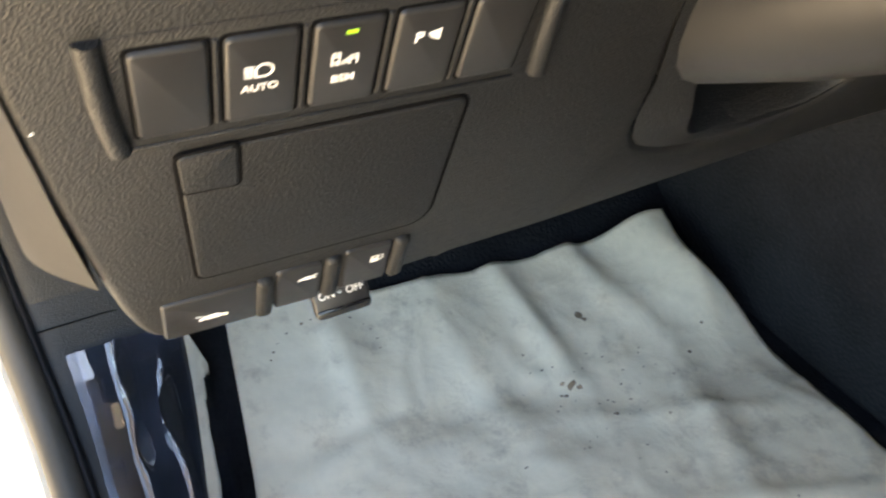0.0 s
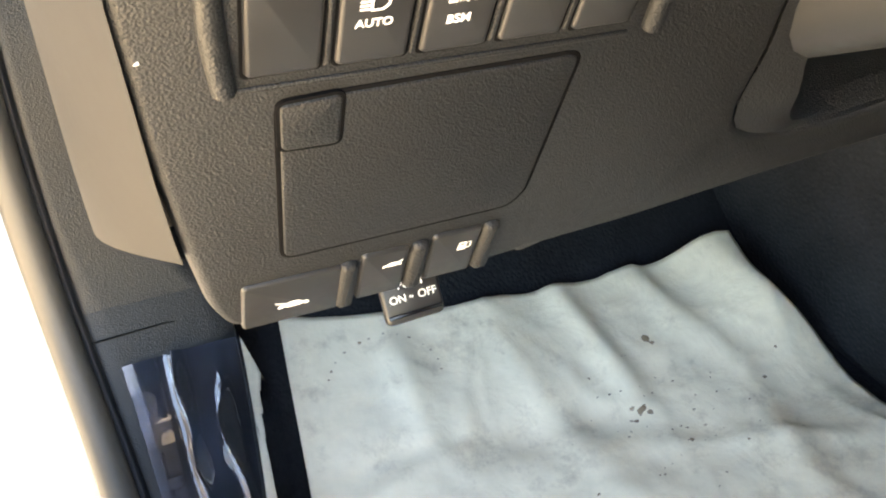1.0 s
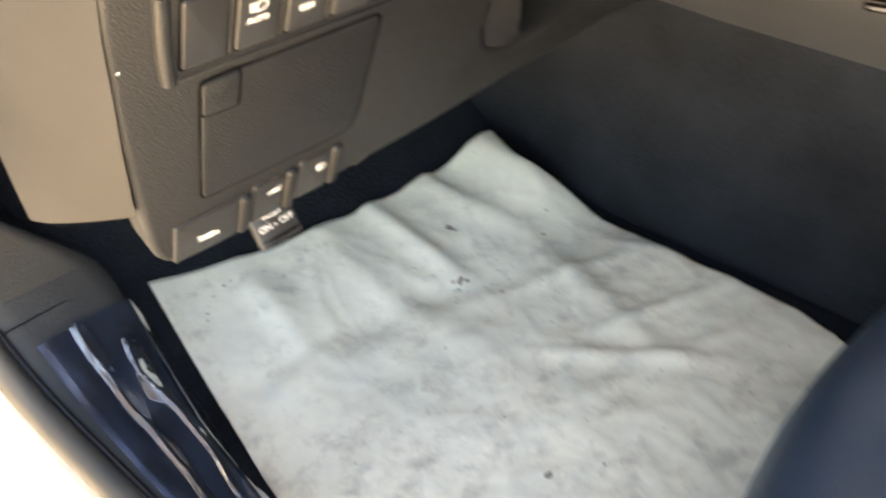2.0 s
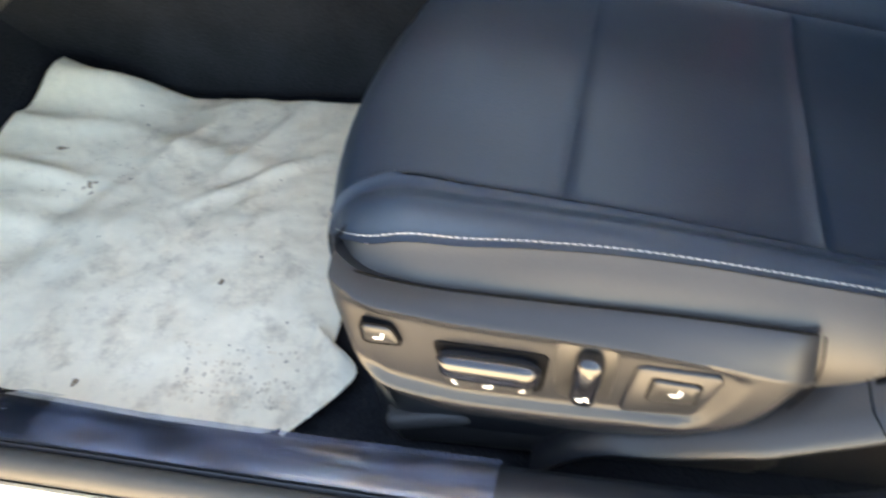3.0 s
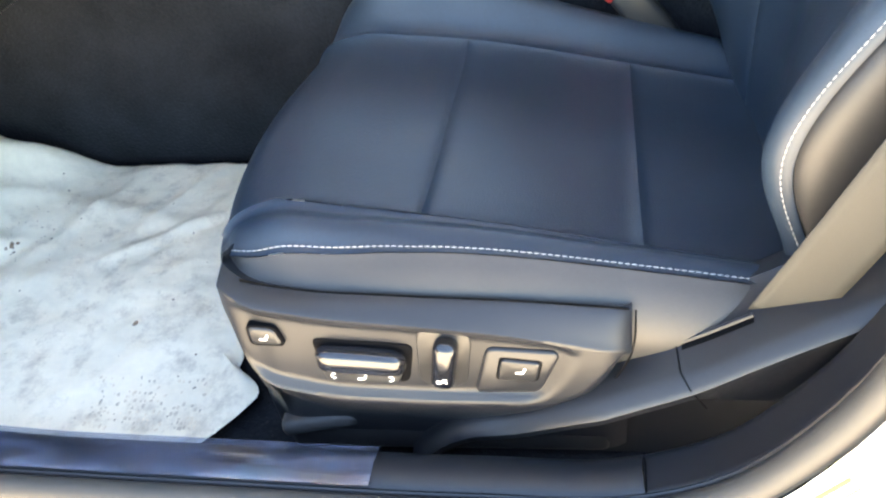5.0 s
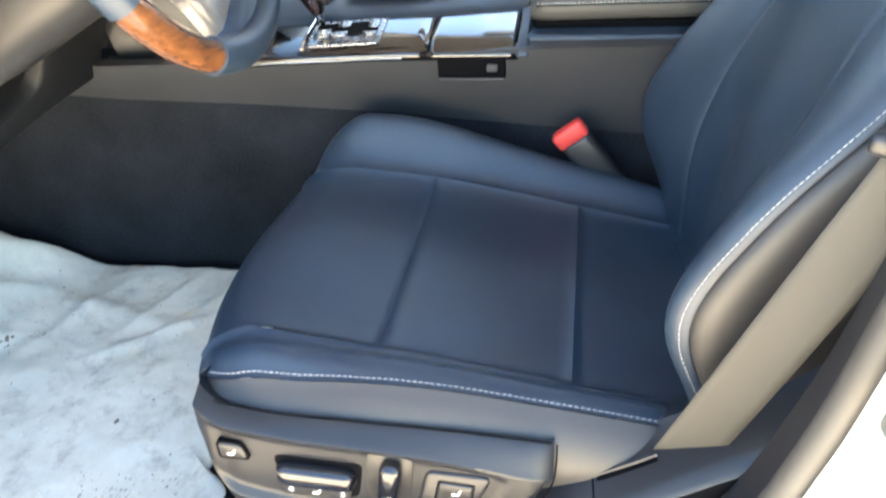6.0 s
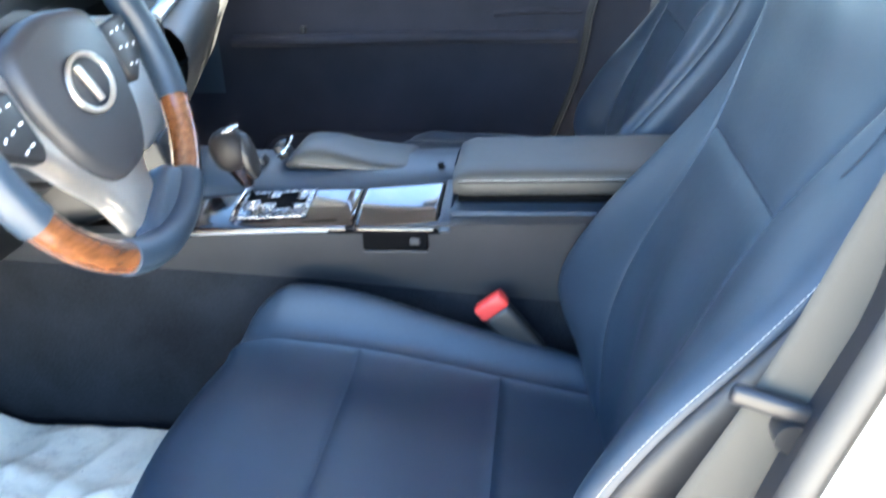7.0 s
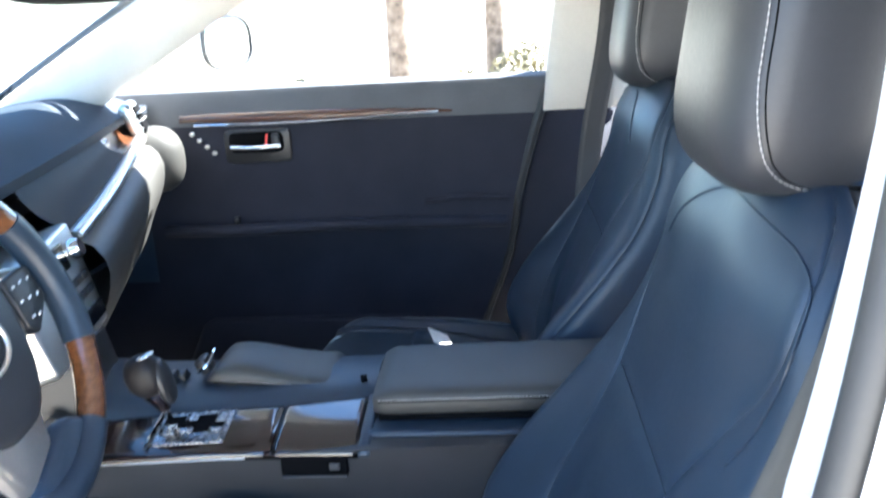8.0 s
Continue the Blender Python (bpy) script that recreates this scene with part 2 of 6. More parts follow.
def rounded(corners, radius, steps=4):
    """A polygon (x, y) with rounded corners."""
    out, n = [], len(corners)
    for i in range(n):
        p, a, b = (np.array(corners[j % n], float) for j in (i, i - 1, i + 1))
        r = radius[i] if hasattr(radius, "__len__") else radius
        da, db = (a - p) / np.linalg.norm(a - p), (b - p) / np.linalg.norm(b - p)
        r = min(r, 0.45 * np.linalg.norm(a - p), 0.45 * np.linalg.norm(b - p))
        for s in np.linspace(0, 1, steps + 1):
            out.append((1 - s) ** 2 * (p + da * r) + 2 * s * (1 - s) * p + s**2 * (p + db * r))
    return out


def plate(poly, thick, m=None, edge=0.002, bm=None):
    """A flat slab with this outline in x, y; its top face at z = 0 has a softened rim, and it goes down by thick."""
    bm = bm or bmesh.new()
    m = m or Matrix()
    c = np.mean(poly, axis=0)
    pts = np.array(poly)
    nrm = []
    n = len(pts)
    area = 0.5 * sum(pts[i][0] * pts[(i + 1) % n][1] - pts[(i + 1) % n][0] * pts[i][1] for i in range(n))
    sg = 1 if area > 0 else -1
    for i in range(n):
        t = pts[(i + 1) % n] - pts[i - 1]
        t = t / (np.linalg.norm(t) + 1e-9)
        nrm.append(np.array((-t[1], t[0])) * sg)
    nrm = np.array(nrm)
    levels = [(edge, 0.0), (edge * 0.35, -edge * 0.3), (0.0, -edge), (0.0, -thick)]
    vs = []
    for inset, z in levels:
        vs.append([bm.verts.new(m @ Vector((*(p + q * inset), z))) for p, q in zip(pts, nrm)])
    bm.faces.new(vs[0])
    for a, b in zip(vs, vs[1:]):
        for j in range(n):
            bm.faces.new((a[j], a[(j + 1) % n], b[(j + 1) % n], b[j]))
    bm.faces.new(vs[-1])
    return bm


def block(size, m=None, edge=0.006, seg=3, bm=None):
    """A box with rounded edges, centred at m."""
    t = bmesh.new()
    bmesh.ops.create_cube(t, size=1, matrix=Matrix.Diagonal((*size, 1)))
    bmesh.ops.bevel(t, geom=t.edges[:], offset=min(edge, 0.49 * min(size)), segments=seg, profile=0.5, affect="EDGES")
    t.transform(m or Matrix())
    if bm is None:
        return t
    me = bpy.data.meshes.new("tmp")
    t.to_mesh(me)
    t.free()
    bm.from_mesh(me)
    bpy.data.meshes.remove(me)
    return bm


def ball(size, m=None, power=1.0, nu=24, nv=16, bm=None):
    """A rounded lump with half-sizes; a power under 1 squares it."""
    f = lambda v: math.copysign(abs(v) ** power, v)
    rows = []
    for i in range(nv + 1):
        a = -math.pi / 2 + math.pi * min(max(i / nv, 0.004), 0.996)
        rows.append([(m or Matrix()) @ Vector((size[0] * f(math.cos(a)) * f(math.cos(b)), size[1] * f(math.cos(a)) * f(math.sin(b)), size[2] * f(math.sin(a)))) for b in np.linspace(0, 2 * math.pi, nu, endpoint=False)])
    return grid(rows, True, True, bm)


def axes(o, x, y, z):
    m = Matrix.Identity(4)
    for i, v in enumerate((x, y, z, o)):
        for j in range(3):
            m[j][i] = v[j]
    return m


def stitches(points, parent, length=0.0040, gap=0.0014, width=0.00062, name="stitching", lift=(0, 0, 0)):
    """White thread: short rounded dashes along a line."""
    p = np.array(points) + np.array(lift)
    L = np.concatenate([[0], np.cumsum(np.linalg.norm(np.diff(p, axis=0), axis=1))])
    bm = bmesh.new()
    s = 0.0
    while s + length < L[-1]:
        q = [np.array([np.interp(v, L, p[:, a]) for a in range(3)]) for v in (s, s + length * 0.5, s + length)]
        tube(q, [width * 0.55, width, width * 0.55], 5, bm=bm)
        s += length + gap
    return part(name, bm, THREAD, parent, "white contrast stitching")


def panel(S, u0, u1, v0, v1, nu=26, nv=40, edge=0.020, depth=0.0038, puff=0.0):
    """A piece of upholstery: the part of the surface S between the borders, sunk along its rim like a seam."""
    f = lambda b, v: b(v) if callable(b) else b
    rows, e = [], 1e-3
    for j in range(nv + 1):
        b = j / nv
        v = v0 + (v1 - v0) * b
        row = []
        for i in range(nu + 1):
            a = i / nu
            # more points near the rim
            a = 0.5 - 0.5 * math.cos(math.pi * a) if nu > 8 else a
            u = f(u0, v) + (f(u1, v) - f(u0, v)) * a
            p = np.array(S(u, v))
            tu, tv = np.array(S(u + e, v)) - np.array(S(u - e, v)), np.array(S(u, v + e)) - np.array(S(u, v - e))
            n = np.cross(tu, tv)
            n /= np.linalg.norm(n) + 1e-12
            d = min(min(a, 1 - a) * abs(f(u1, v) - f(u0, v)), min(b, 1 - b) * abs(v1 - v0)) / edge
            k = max(0.0, 1 - d)
            row.append(p + n * (puff * (1 - (2 * a - 1) ** 2) * (1 - (2 * b - 1) ** 4) - depth * k * k) * S.sign)
        rows.append(row)
    return grid(rows)


def marks(polys, m, parent, name="printed_mark", mat=None, unit=0.001):
    """Flat printed shapes, given in millimetres on the plane of m."""
    bm = bmesh.new()
    for p in polys:
        plate([np.array(q) * unit for q in p], 0.0002, m, 0.00003, bm)
    return part(name, bm, mat or MARK, parent, smooth=False)


def rect(x, y, w, h):
    return [(x - w / 2, y - h / 2), (x + w / 2, y - h / 2), (x + w / 2, y + h / 2), (x - w / 2, y + h / 2)]


def arc_band(cx, cy, r, a0, a1, w, n=10):
    a = [radians(v) for v in np.linspace(a0, a1, n)]
    return [(cx + r * math.cos(v), cy + r * math.sin(v)) for v in a] + [(cx + (r - w) * math.cos(v), cy + (r - w) * math.sin(v)) for v in reversed(a)]


def writing(words, size, m, parent, mat=None):
    """Printed letters on the plane of m, as a mesh."""
    cu = bpy.data.curves.new("writing", "FONT")
    cu.body, cu.size, cu.align_x, cu.align_y, cu.extrude, cu.offset = words, size, "CENTER", "CENTER", 0.00012, size * 0.012
    tmp = new("tmp_writing", cu)
    me = bpy.data.meshes.new_from_object(tmp.evaluated_get(bpy.context.evaluated_depsgraph_get()))
    bpy.data.objects.remove(tmp)
    me.transform(m)
    me.materials.clear()
    me.materials.append(mat or MARK)
    ob = new("writing", me)
    ob.parent = parent
    if parent.type == "EMPTY":
        ob.matrix_parent_inverse = Matrix.Translation(-parent.location)
    return ob


SEAT_ICON = [[(-3.0, -1.6), (1.2, -1.6), (2.0, -0.8), (3.4, 2.4), (2.2, 2.6), (0.8, -0.2), (-3.0, -0.2)]]


# ---- the setting ----
ground = part("ground", plate([(-400, -400), (400, -400), (400, 400), (-400, 400)], 0.5, edge=0.01), CONCRETE)
tagged(ground, "sun-bleached pale concrete lot around the car", "ground", kind="structure")

# door opening of the driver's side, seen from outside: forward, height
OPENING = [(-0.385, 0.76, 1.06), (-0.408, 0.675, 0.86), (-0.414, 0.635, 0.72), (-0.414, 0.622, 0.60), (-0.409, 0.595, 0.505), (-0.401, 0.535, 0.447), (-0.394, 0.45, 0.425), (-0.388, 0.30, 0.421), (-0.388, 0.0, 0.418), (-0.388, -0.24, 0.417), (-0.388, -0.35, 0.422), (-0.388, -0.42, 0.452),
           (-0.388, -0.485, 0.53), (-0.385, -0.535, 0.65), (-0.378, -0.577, 0.80), (-0.365, -0.638, 0.97), (-0.345, -0.675, 1.14), (-0.31, -0.70, 1.30), (-0.25, -0.71, 1.40)]
SEAL = curve3(OPENING, 110)

body = thing("car_body", (0.36, 0, 0.2), "white painted car body shell with open driver's door", "car body", kind="structure")
# outer flange and rocker: a painted step outside the seal
inner_edge = [p + np.array((-0.018, 0, -0.004)) for p in SEAL]


def away(points, d):
    """Points moved outwards from the opening's middle, in the plane of the car's side."""
    c, out = np.array((0, 0.0, 0.85)), []
    for i, p in enumerate(points):
        t = points[min(i + 1, len(points) - 1)] - points[max(i - 1, 0)]
        n = np.array((0, t[2], -t[1]))
        n /= np.linalg.norm(n) + 1e-9
        if n @ (p - c) < 0:
            n = -n
        out.append(p + n * d)
    return np.array(out)


flange = [inner_edge, away(inner_edge, 0.012) + np.array((-0.004, 0, 0)), away(inner_edge, 0.05) + np.array((-0.03, 0, 0)), away(inner_edge, 0.085) + np.array((-0.055, 0, 0)), away(inner_edge, 0.10) + np.array((-0.085, 0, 0)), away(inner_edge, 0.20) + np.array((-0.09, 0, 0))]
part("door_jamb", grid(flange), PAINT, body, "white painted door jamb")
# rubber seal round the opening
seal = part("door_seal", sweep(SEAL, [(0.011 * math.cos(a) * (1.25 if math.cos(a) < 0 else 1), 0.013 * math.sin(a)) for a in np.linspace(0, 2 * math.pi, 14, endpoint=False)]), RUBBER)
tagged(seal, "grey-brown rubber weather seal round the door opening", "door seal", kind="structure")
lip = part("seal_lip", sweep(SEAL + np.array((0.013, 0, 0.002)), [(0.0035 * math.cos(a), 0.006 * math.sin(a)) for a in np.linspace(0, 2 * math.pi, 8, endpoint=False)]), PLASTIC, seal)

# trim inside the seal: sill cover, pillar covers
trim_in = []
for p in SEAL:
    y, z = p[1], p[2]
    k_z = float(np.interp(z, [0.50, 0.58], [1, 0]))
    w = float(np.interp(z, [0.0, 0.5, 0.9, 0.98, 1.4], [0.058, 0.058, 0.038, 0.052, 0.054])) if y < 0 else float(np.interp(y, [0.15, 0.30, 0.43, 0.60], [0.058, 0.065, 0.084, 0.125])) * k_z + 0.058 * (1 - k_z)
    trim_in.append(np.array((p[0] + w, y + (float(np.interp(z, [0.93, 1.0, 1.2], [0.0, 0.004, -0.002])) if y < 0 else 0.0), z)))


def band(i0, i1, name, mat, label, drop=0.09, seal_gap=0.014, crown=0.0):
    a, b = SEAL[i0:i1] + np.array((seal_gap, 0, 0.001)), np.array(trim_in[i0:i1])
    rows = [a + (away(a, 0.012) - a), a]
    for k in np.linspace(0.08, 0.92, 9):
        rows.append(a * (1 - k) + b * k + (away(a, -1.0) - a) * (0.003 + crown * np.interp(a[:, 1], [0.28, 0.42], [1.0, 0.12]) * math.sin(math.pi * k))[:, None])
    rows += [b, away(b, drop * 0.5) + np.array((0.006, 0, 0)), away(b, drop) + np.array((0.01, 0, 0))]
    ob = part(name, grid(rows), mat)
    return tagged(ob, label, "trim", kind="structure")


near = lambda y, z: int(np.argmin([abs(p[1] - y) + abs(p[2] - z) for p in SEAL]))
iA, iB, iC, iD = near(0.575, 0.485), near(-0.155, 0.418), near(-0.365, 0.425), near(-0.628, 0.945)
band(0, iA, "trim_front_pillar", DASH, "dark grained plastic cover of the front pillar foot")
sill_front = band(iA - 1, iB + 1, "trim_sill", DASH, "black plastic door sill cover under protective film", crown=0.006)
band(iB, iC + 1, "trim_sill_rear", PLASTIC, "black plastic door sill cover, scuffed", crown=0.006)
sill_rear = band(iC, iD + 1, "trim_centre_pillar", PLASTIC, "black plastic lower cover of the centre pillar", 0.05)
band(iD, len(SEAL), "trim_pillar_upper", IVORY, "pale upper cover of the centre pillar", 0.012)

for i_, who in ((iA, sill_front), (iC, sill_rear)):
    a_, c_ = SEAL[i_] + np.array((0.016, -0.003 if i_ == iA else 0, 0.0045)), np.array(trim_in[i_])
    part("joint", tube([a_, a_ * 0.5 + c_ * 0.5 + np.array((0, 0, 0.0025 if i_ == iA else 0.0072)), c_ + np.array((0, 0, 0.0005)), c_ + np.array((0.003, 0, -0.03))], 0.0007, 6), GAP, who)

core = part("pillar_core", grid([[p + np.array((0.036, -0.004, 0)), p + np.array((0.075, -0.05, 0)), p + np.array((0.09, -0.12, 0)), p + np.array((0.02, -0.14, 0))] for p in SEAL[near(-0.47, 0.51):]]), PLASTIC)
tagged(core, "dark inner cover of the centre pillar", "pillar trim", kind="structure")

floor = part("floor", grid([[(x, y, z) for x in (-0.36, -0.2, 0.0, 0.15, 0.30)] for y, z in ((-0.75, 0.335), (0.0, 0.335), (0.42, 0.336), (0.50, 0.352), (0.60, 0.40), (0.72, 0.50), (0.86, 0.66), (0.92, 0.85))]), CARPET)
tagged(floor, "dark carpet of the driver's footwell", "floor", kind="structure")
floor2 = part("floor_passenger", grid([[(x, y, z) for x in (0.45, 0.7, 1.1)] for y, z in ((-1.9, 0.335), (0.42, 0.336), (0.60, 0.40), (0.86, 0.66), (0.92, 0.85))]), CARPET)
tagged(floor2, "dark carpet of the passenger's footwell", "floor", kind="structure")
floor3 = part("floor_rear", grid([[(x, y, 0.33) for x in (-0.345, 0.2, 0.46)] for y in (-1.9, -0.74)]), CARPET)
tagged(floor3, "dark carpet behind the front seats", "floor", kind="structure")

# roof with headliner, closing the place above
def roof_rows(dz, s=1.0):
    rows = []
    # front edge carried forward, out of view, to keep sun off the mat
    for y, z, w in ((0.27, 1.375, 0.57), (0.14, 1.40, 0.61), (-0.02, 1.415, 0.63), (-0.25, 1.435, 0.64), (-0.65, 1.445, 0.64), (-1.2, 1.42, 0.62), (-1.7, 1.34, 0.56)):
        rows.append([(0.36 + w * s * a, y, z + dz - 0.035 * abs(a) ** 3) for a in np.linspace(-1, 1, 13)])
    return rows


roof = part("roof", grid(roof_rows(0.0)), PAINT, body, "white painted roof")
roof.modifiers.new("thickness", "SOLIDIFY").thickness = 0.02
ceiling = part("ceiling", grid(roof_rows(-0.03, 0.97)), HEADLINER)
tagged(ceiling, "pale grey fabric headliner", "ceiling", kind="structure")

# the driver's door, swung wide open in front of the opening
# unseen; added so that it blocks sky from the front left
open_door = thing("driver_door", (-0.50, 0.86, 0.35), "wide open white driver's door with dark lining", "car door")
OD = pose(-0.50, 0.86, 0.0, 0, 0, -172)      # local x runs from the hinge to the door's free edge
shape = rounded([(0.0, 0.36), (0.98, 0.36), (1.04, 0.60), (1.02, 1.0), (0.0, 1.04)], 0.06, 4)
up_door = OD @ Matrix(((1, 0, 0, 0), (0, 0, -1, 0), (0, 1, 0, 0), (0, 0, 0, 1)))
part("door_skin", plate(shape, 0.05, up_door @ pose(0, 0, 0.06), 0.02), PAINT, open_door)
part("door_lining", plate([np.array(p) * 0.96 + np.array((0.02, 0.025)) for p in shape], 0.05, up_door @ pose(0, 0, 0.0) @ Matrix.Rotation(0, 4, "X"), 0.02), DOOR, open_door)
part("unseen_window_frame", tube([OD @ Vector(p) for p in ((0.02, 0, 1.03), (0.35, 0.0, 1.25), (0.62, 0.0, 1.36), (0.85, 0.0, 1.37), (0.97, 0.0, 1.30), (1.02, 0, 1.0))], 0.02, 8), GLOSS_BLACK, open_door)

# windscreen and front pillars
def pillar(sx):
    c = 0.36
    pts = curve3([(c + sx * 0.58, -0.12, 1.41), (c + sx * 0.60, 0.05, 1.345), (c + sx * 0.64, 0.24, 1.245), (c + sx * 0.67, 0.405, 1.15), (c + sx * 0.70, 0.56, 1.065)], 16)
    bm = sweep(pts, [(0.072 * math.cos(a), 0.03 * math.sin(a)) for a in np.linspace(0, 2 * math.pi, 14, endpoint=False)], up=(0.25 * sx, 0.75, 0.62))
    return bm


pil = part("pillar_trim_front", pillar(1), IVORY)
tagged(pil, "pale grey windscreen pillar cover", "pillar trim", kind="structure")
pil2 = part("pillar_trim_driver", pillar(-1), IVORY)
tagged(pil2, "pale grey windscreen pillar cover on the driver's side", "pillar trim", kind="structure")
wind = part("window_1", grid([[(0.36 + a * w, y + 0.12 * (1 - a * a), z) for a in np.linspace(-1, 1, 9)] for y, z, w in ((0.14, 1.34, 0.52), (0.40, 1.22, 0.62), (0.78, 1.01, 0.70))]), TINTED)
tagged(wind, "clear windscreen glass", "windscreen", kind="structure")
seal_w = part("window_seal", tube(curve3([(0.92, 0.10, 1.385), (0.985, 0.275, 1.30), (1.03, 0.46, 1.205), (1.05, 0.62, 1.115)], 14), 0.008, 8), GLOSS_BLACK)
tagged(seal_w, "black edge band of the windscreen", "trim", kind="structure")

# rear of the cabin
rear = part("rear_bench", block((1.3, 0.55, 0.32), pose(0.36, -1.45, 0.50), 0.06), LEATHER)
tagged(rear, "black leather rear bench", "rear seat")
rear2 = part("rear_wall", block((1.4, 0.14, 0.75), pose(0.36, -1.75, 0.85, -18), 0.05), LEATHER)
tagged(rear2, "black leather rear seat back closing the cabin", "rear seat back", kind="structure")
fire = part("firewall", grid([[(x, 0.93, z) for x in (-0.42, 0.36, 1.14)] for z in (0.33, 0.7, 1.02)]), CARPET)
tagged(fire, "dark bulkhead behind the dashboard", "bulkhead", kind="structure")
side = part("side_panel_front", grid([[(x, y, z) for x, y in ((-0.375, 0.68), (-0.36, 0.8), (-0.345, 0.95))] for z in (0.33, 0.6, 1.0)]), CARPET)
tagged(side, "dark kick panel beside the pedals", "trim", kind="structure")
part("bonnet", grid([[(0.36 + a * 0.75, y, z - 0.06 * a * a) for a in np.linspace(-1, 1, 9)] for y, z in ((0.80, 1.0), (1.2, 0.96), (1.75, 0.80), (1.85, 0.5))]), PAINT, body, "white bonnet")


# ---- seats ----
def seat(mir, cx, label, dy0=0.0, dz0=0.0, dyc=0.0):
    th = thing("front_seat", (cx, -0.25, 0.34), label, "car seat", "front seats")
    X = lambda x: cx + mir * (x + 0.02)

    # cushion
    ks = [0, 0.07, 0.16, 0.24, 0.33, 0.50, 0.67, 0.76, 0.85, 1.0]
    fx = spline(ks, [-0.286, -0.291, -0.268, -0.238, -0.197, -0.02, 0.157, 0.195, 0.226, 0.228])
    crest = spline(ks, [-0.072, -0.034, 0.006, 0.017, 0.0, -0.004, 0.004, 0.036, 0.016, -0.075])
    front_low = spline(ks, [0, -0.008, -0.013, -0.005, 0, 0, 0, 0, 0, 0])
    inner_up = spline(ks, [0, 0, 0, 0, 0, 0, 0.005, 0.028, 0.032, 0.026])
    hump = spline([0, 0.16, 0.3, 0.45, 0.7, 1.0], [0, 0.3, 1.0, 1.05, 0.35, -0.2])
    dip = spline([0, 0.12, 0.22, 0.34, 0.5, 0.6, 1.0], [0, 0.3, 1.0, 1.0, 0.25, 0.0, 0.0])
    rear_up = spline(ks, [0.024, 0.024, 0.024, 0.018, 0.0, 0.0, 0.0, 0.0, 0.0, 0.0])
    vy = spline([0, 0.06, 0.12, 0.18, 0.26, 0.36, 0.55, 0.78, 1.0], [0.020, 0.034, 0.030, 0.010, -0.04, -0.10, -0.21, -0.37, -0.52])
    vz = spline([0, 0.06, 0.12, 0.18, 0.26, 0.36, 0.55, 0.78, 1.0], [0.452, 0.495, 0.542, 0.569, 0.580, 0.576, 0.564, 0.532, 0.500])

    def C(u, v):
        x, up = float(fx(u)), float(crest(u))
        k = min(1.0, max(0.0, (v - 0.10) / 0.18))
        k = k * k * (3 - 2 * k)
        f = 1 - min(1.0, max(0.0, (v - 0.05) / 0.45))
        dy = -0.062 * (abs(x + 0.02) / 0.25) ** 2.2 * f
        return (X(x), float(vy(v)) + dy + dy0 + dyc, dz0 + float(vz(v)) + up * (k if up > 0 else 0.6 + 0.4 * k) + float(rear_up(u)) * max(0.0, (v - 0.5) / 0.5) + float(front_low(u)) * float(dip(v)) + float(inner_up(u)) * float(hump(v)))
    C.sign = mir
    seam_u = spline([0.0, 0.14, 0.18, 0.22, 0.26, 0.34, 1.0], [0.258, 0.258, 0.208, 0.186, 0.185, 0.187, 0.188])
    low_u = lambda v: float(seam_u(v)) - 0.011
    top_u = lambda v: 0.335 - 0.018 * math.sin(math.pi * min(1.0, max(0.0, (v - 0.27) / 0.73))) - 0.065 * min(1.0, max(0.0, (0.27 - v) / 0.128)) ** 1.5
    part("cushion_front", panel(C, top_u, 0.665, 0.0, 0.50, 30, 64), PERF, th, "smooth black leather front of the cushion")
    part("cushion_middle", panel(C, top_u, 0.665, 0.50, 0.775), PERF, th)
    part("cushion_rear", panel(C, top_u, 0.665, 0.775, 1.0), PERF, th)
    part("bolster_outer", panel(C, low_u, lambda v: top_u(v) - 0.004, 0.145, 1.0, 20, 70), LEATHER, th)
    part("bolster_inner", panel(C, 0.665, 0.86, 0.13, 1.0, 20, 60), LEATHER, th)
    part("cushion_side", panel(C, 0.0, low_u, 0.142, 1.0, 16, 70, depth=0.0012), LEATHER_SIDE_LIT, th)
    part("cushion_side", panel(C, 0.86, 1.0, 0.13, 1.0, 10, 50), LEATHER_SIDE_LIT, th)
    part("cushion_nose", panel(C, 0.235, 0.272, 0.0, 0.142, 6, 12, depth=0.001), LEATHER, th)
    part("nose_side", panel(C, 0.0, 0.235, 0.0, 0.144, 16, 12, depth=0.0012), LEATHER_SIDE_LIT, th)
    part("cushion_nose", panel(C, 0.665, 1.0, 0.0, 0.13, 16, 10, depth=0.002), LEATHER, th)
    stitches([np.array(C(float(seam_u(v)), v)) + np.array((0, 0, 0.0015)) for v in np.linspace(0.142, 0.985, 90)], th)
    part("corner_fold", tube([C(top_u(v) + 0.004, v) for v in np.linspace(0.15, 0.27, 16)], [0.0015] + [0.0055] * 13 + [0.004, 0.001], 8), LEATHER, th)
    # dark tube drawn in as the shadow of the corner crease
    part("seam", tube([C(top_u(v) - 0.004, v) for v in np.linspace(0.148, 0.30, 20)], [0.0018] * 16 + [0.0014, 0.001, 0.0006, 0.0003], 6), GAP, th)
    stitches([np.array(C(0.84, v)) + np.array((0, 0, 0.0015)) for v in np.linspace(0.45, 0.95, 40)], th, width=0.001)

    # backrest
    yz = spline([0.48, 0.55, 0.62, 0.72, 0.84, 0.90, 1.0, 1.10, 1.17], [-0.495, -0.503, -0.510, -0.528, -0.577, -0.606, -0.640, -0.662, -0.70])
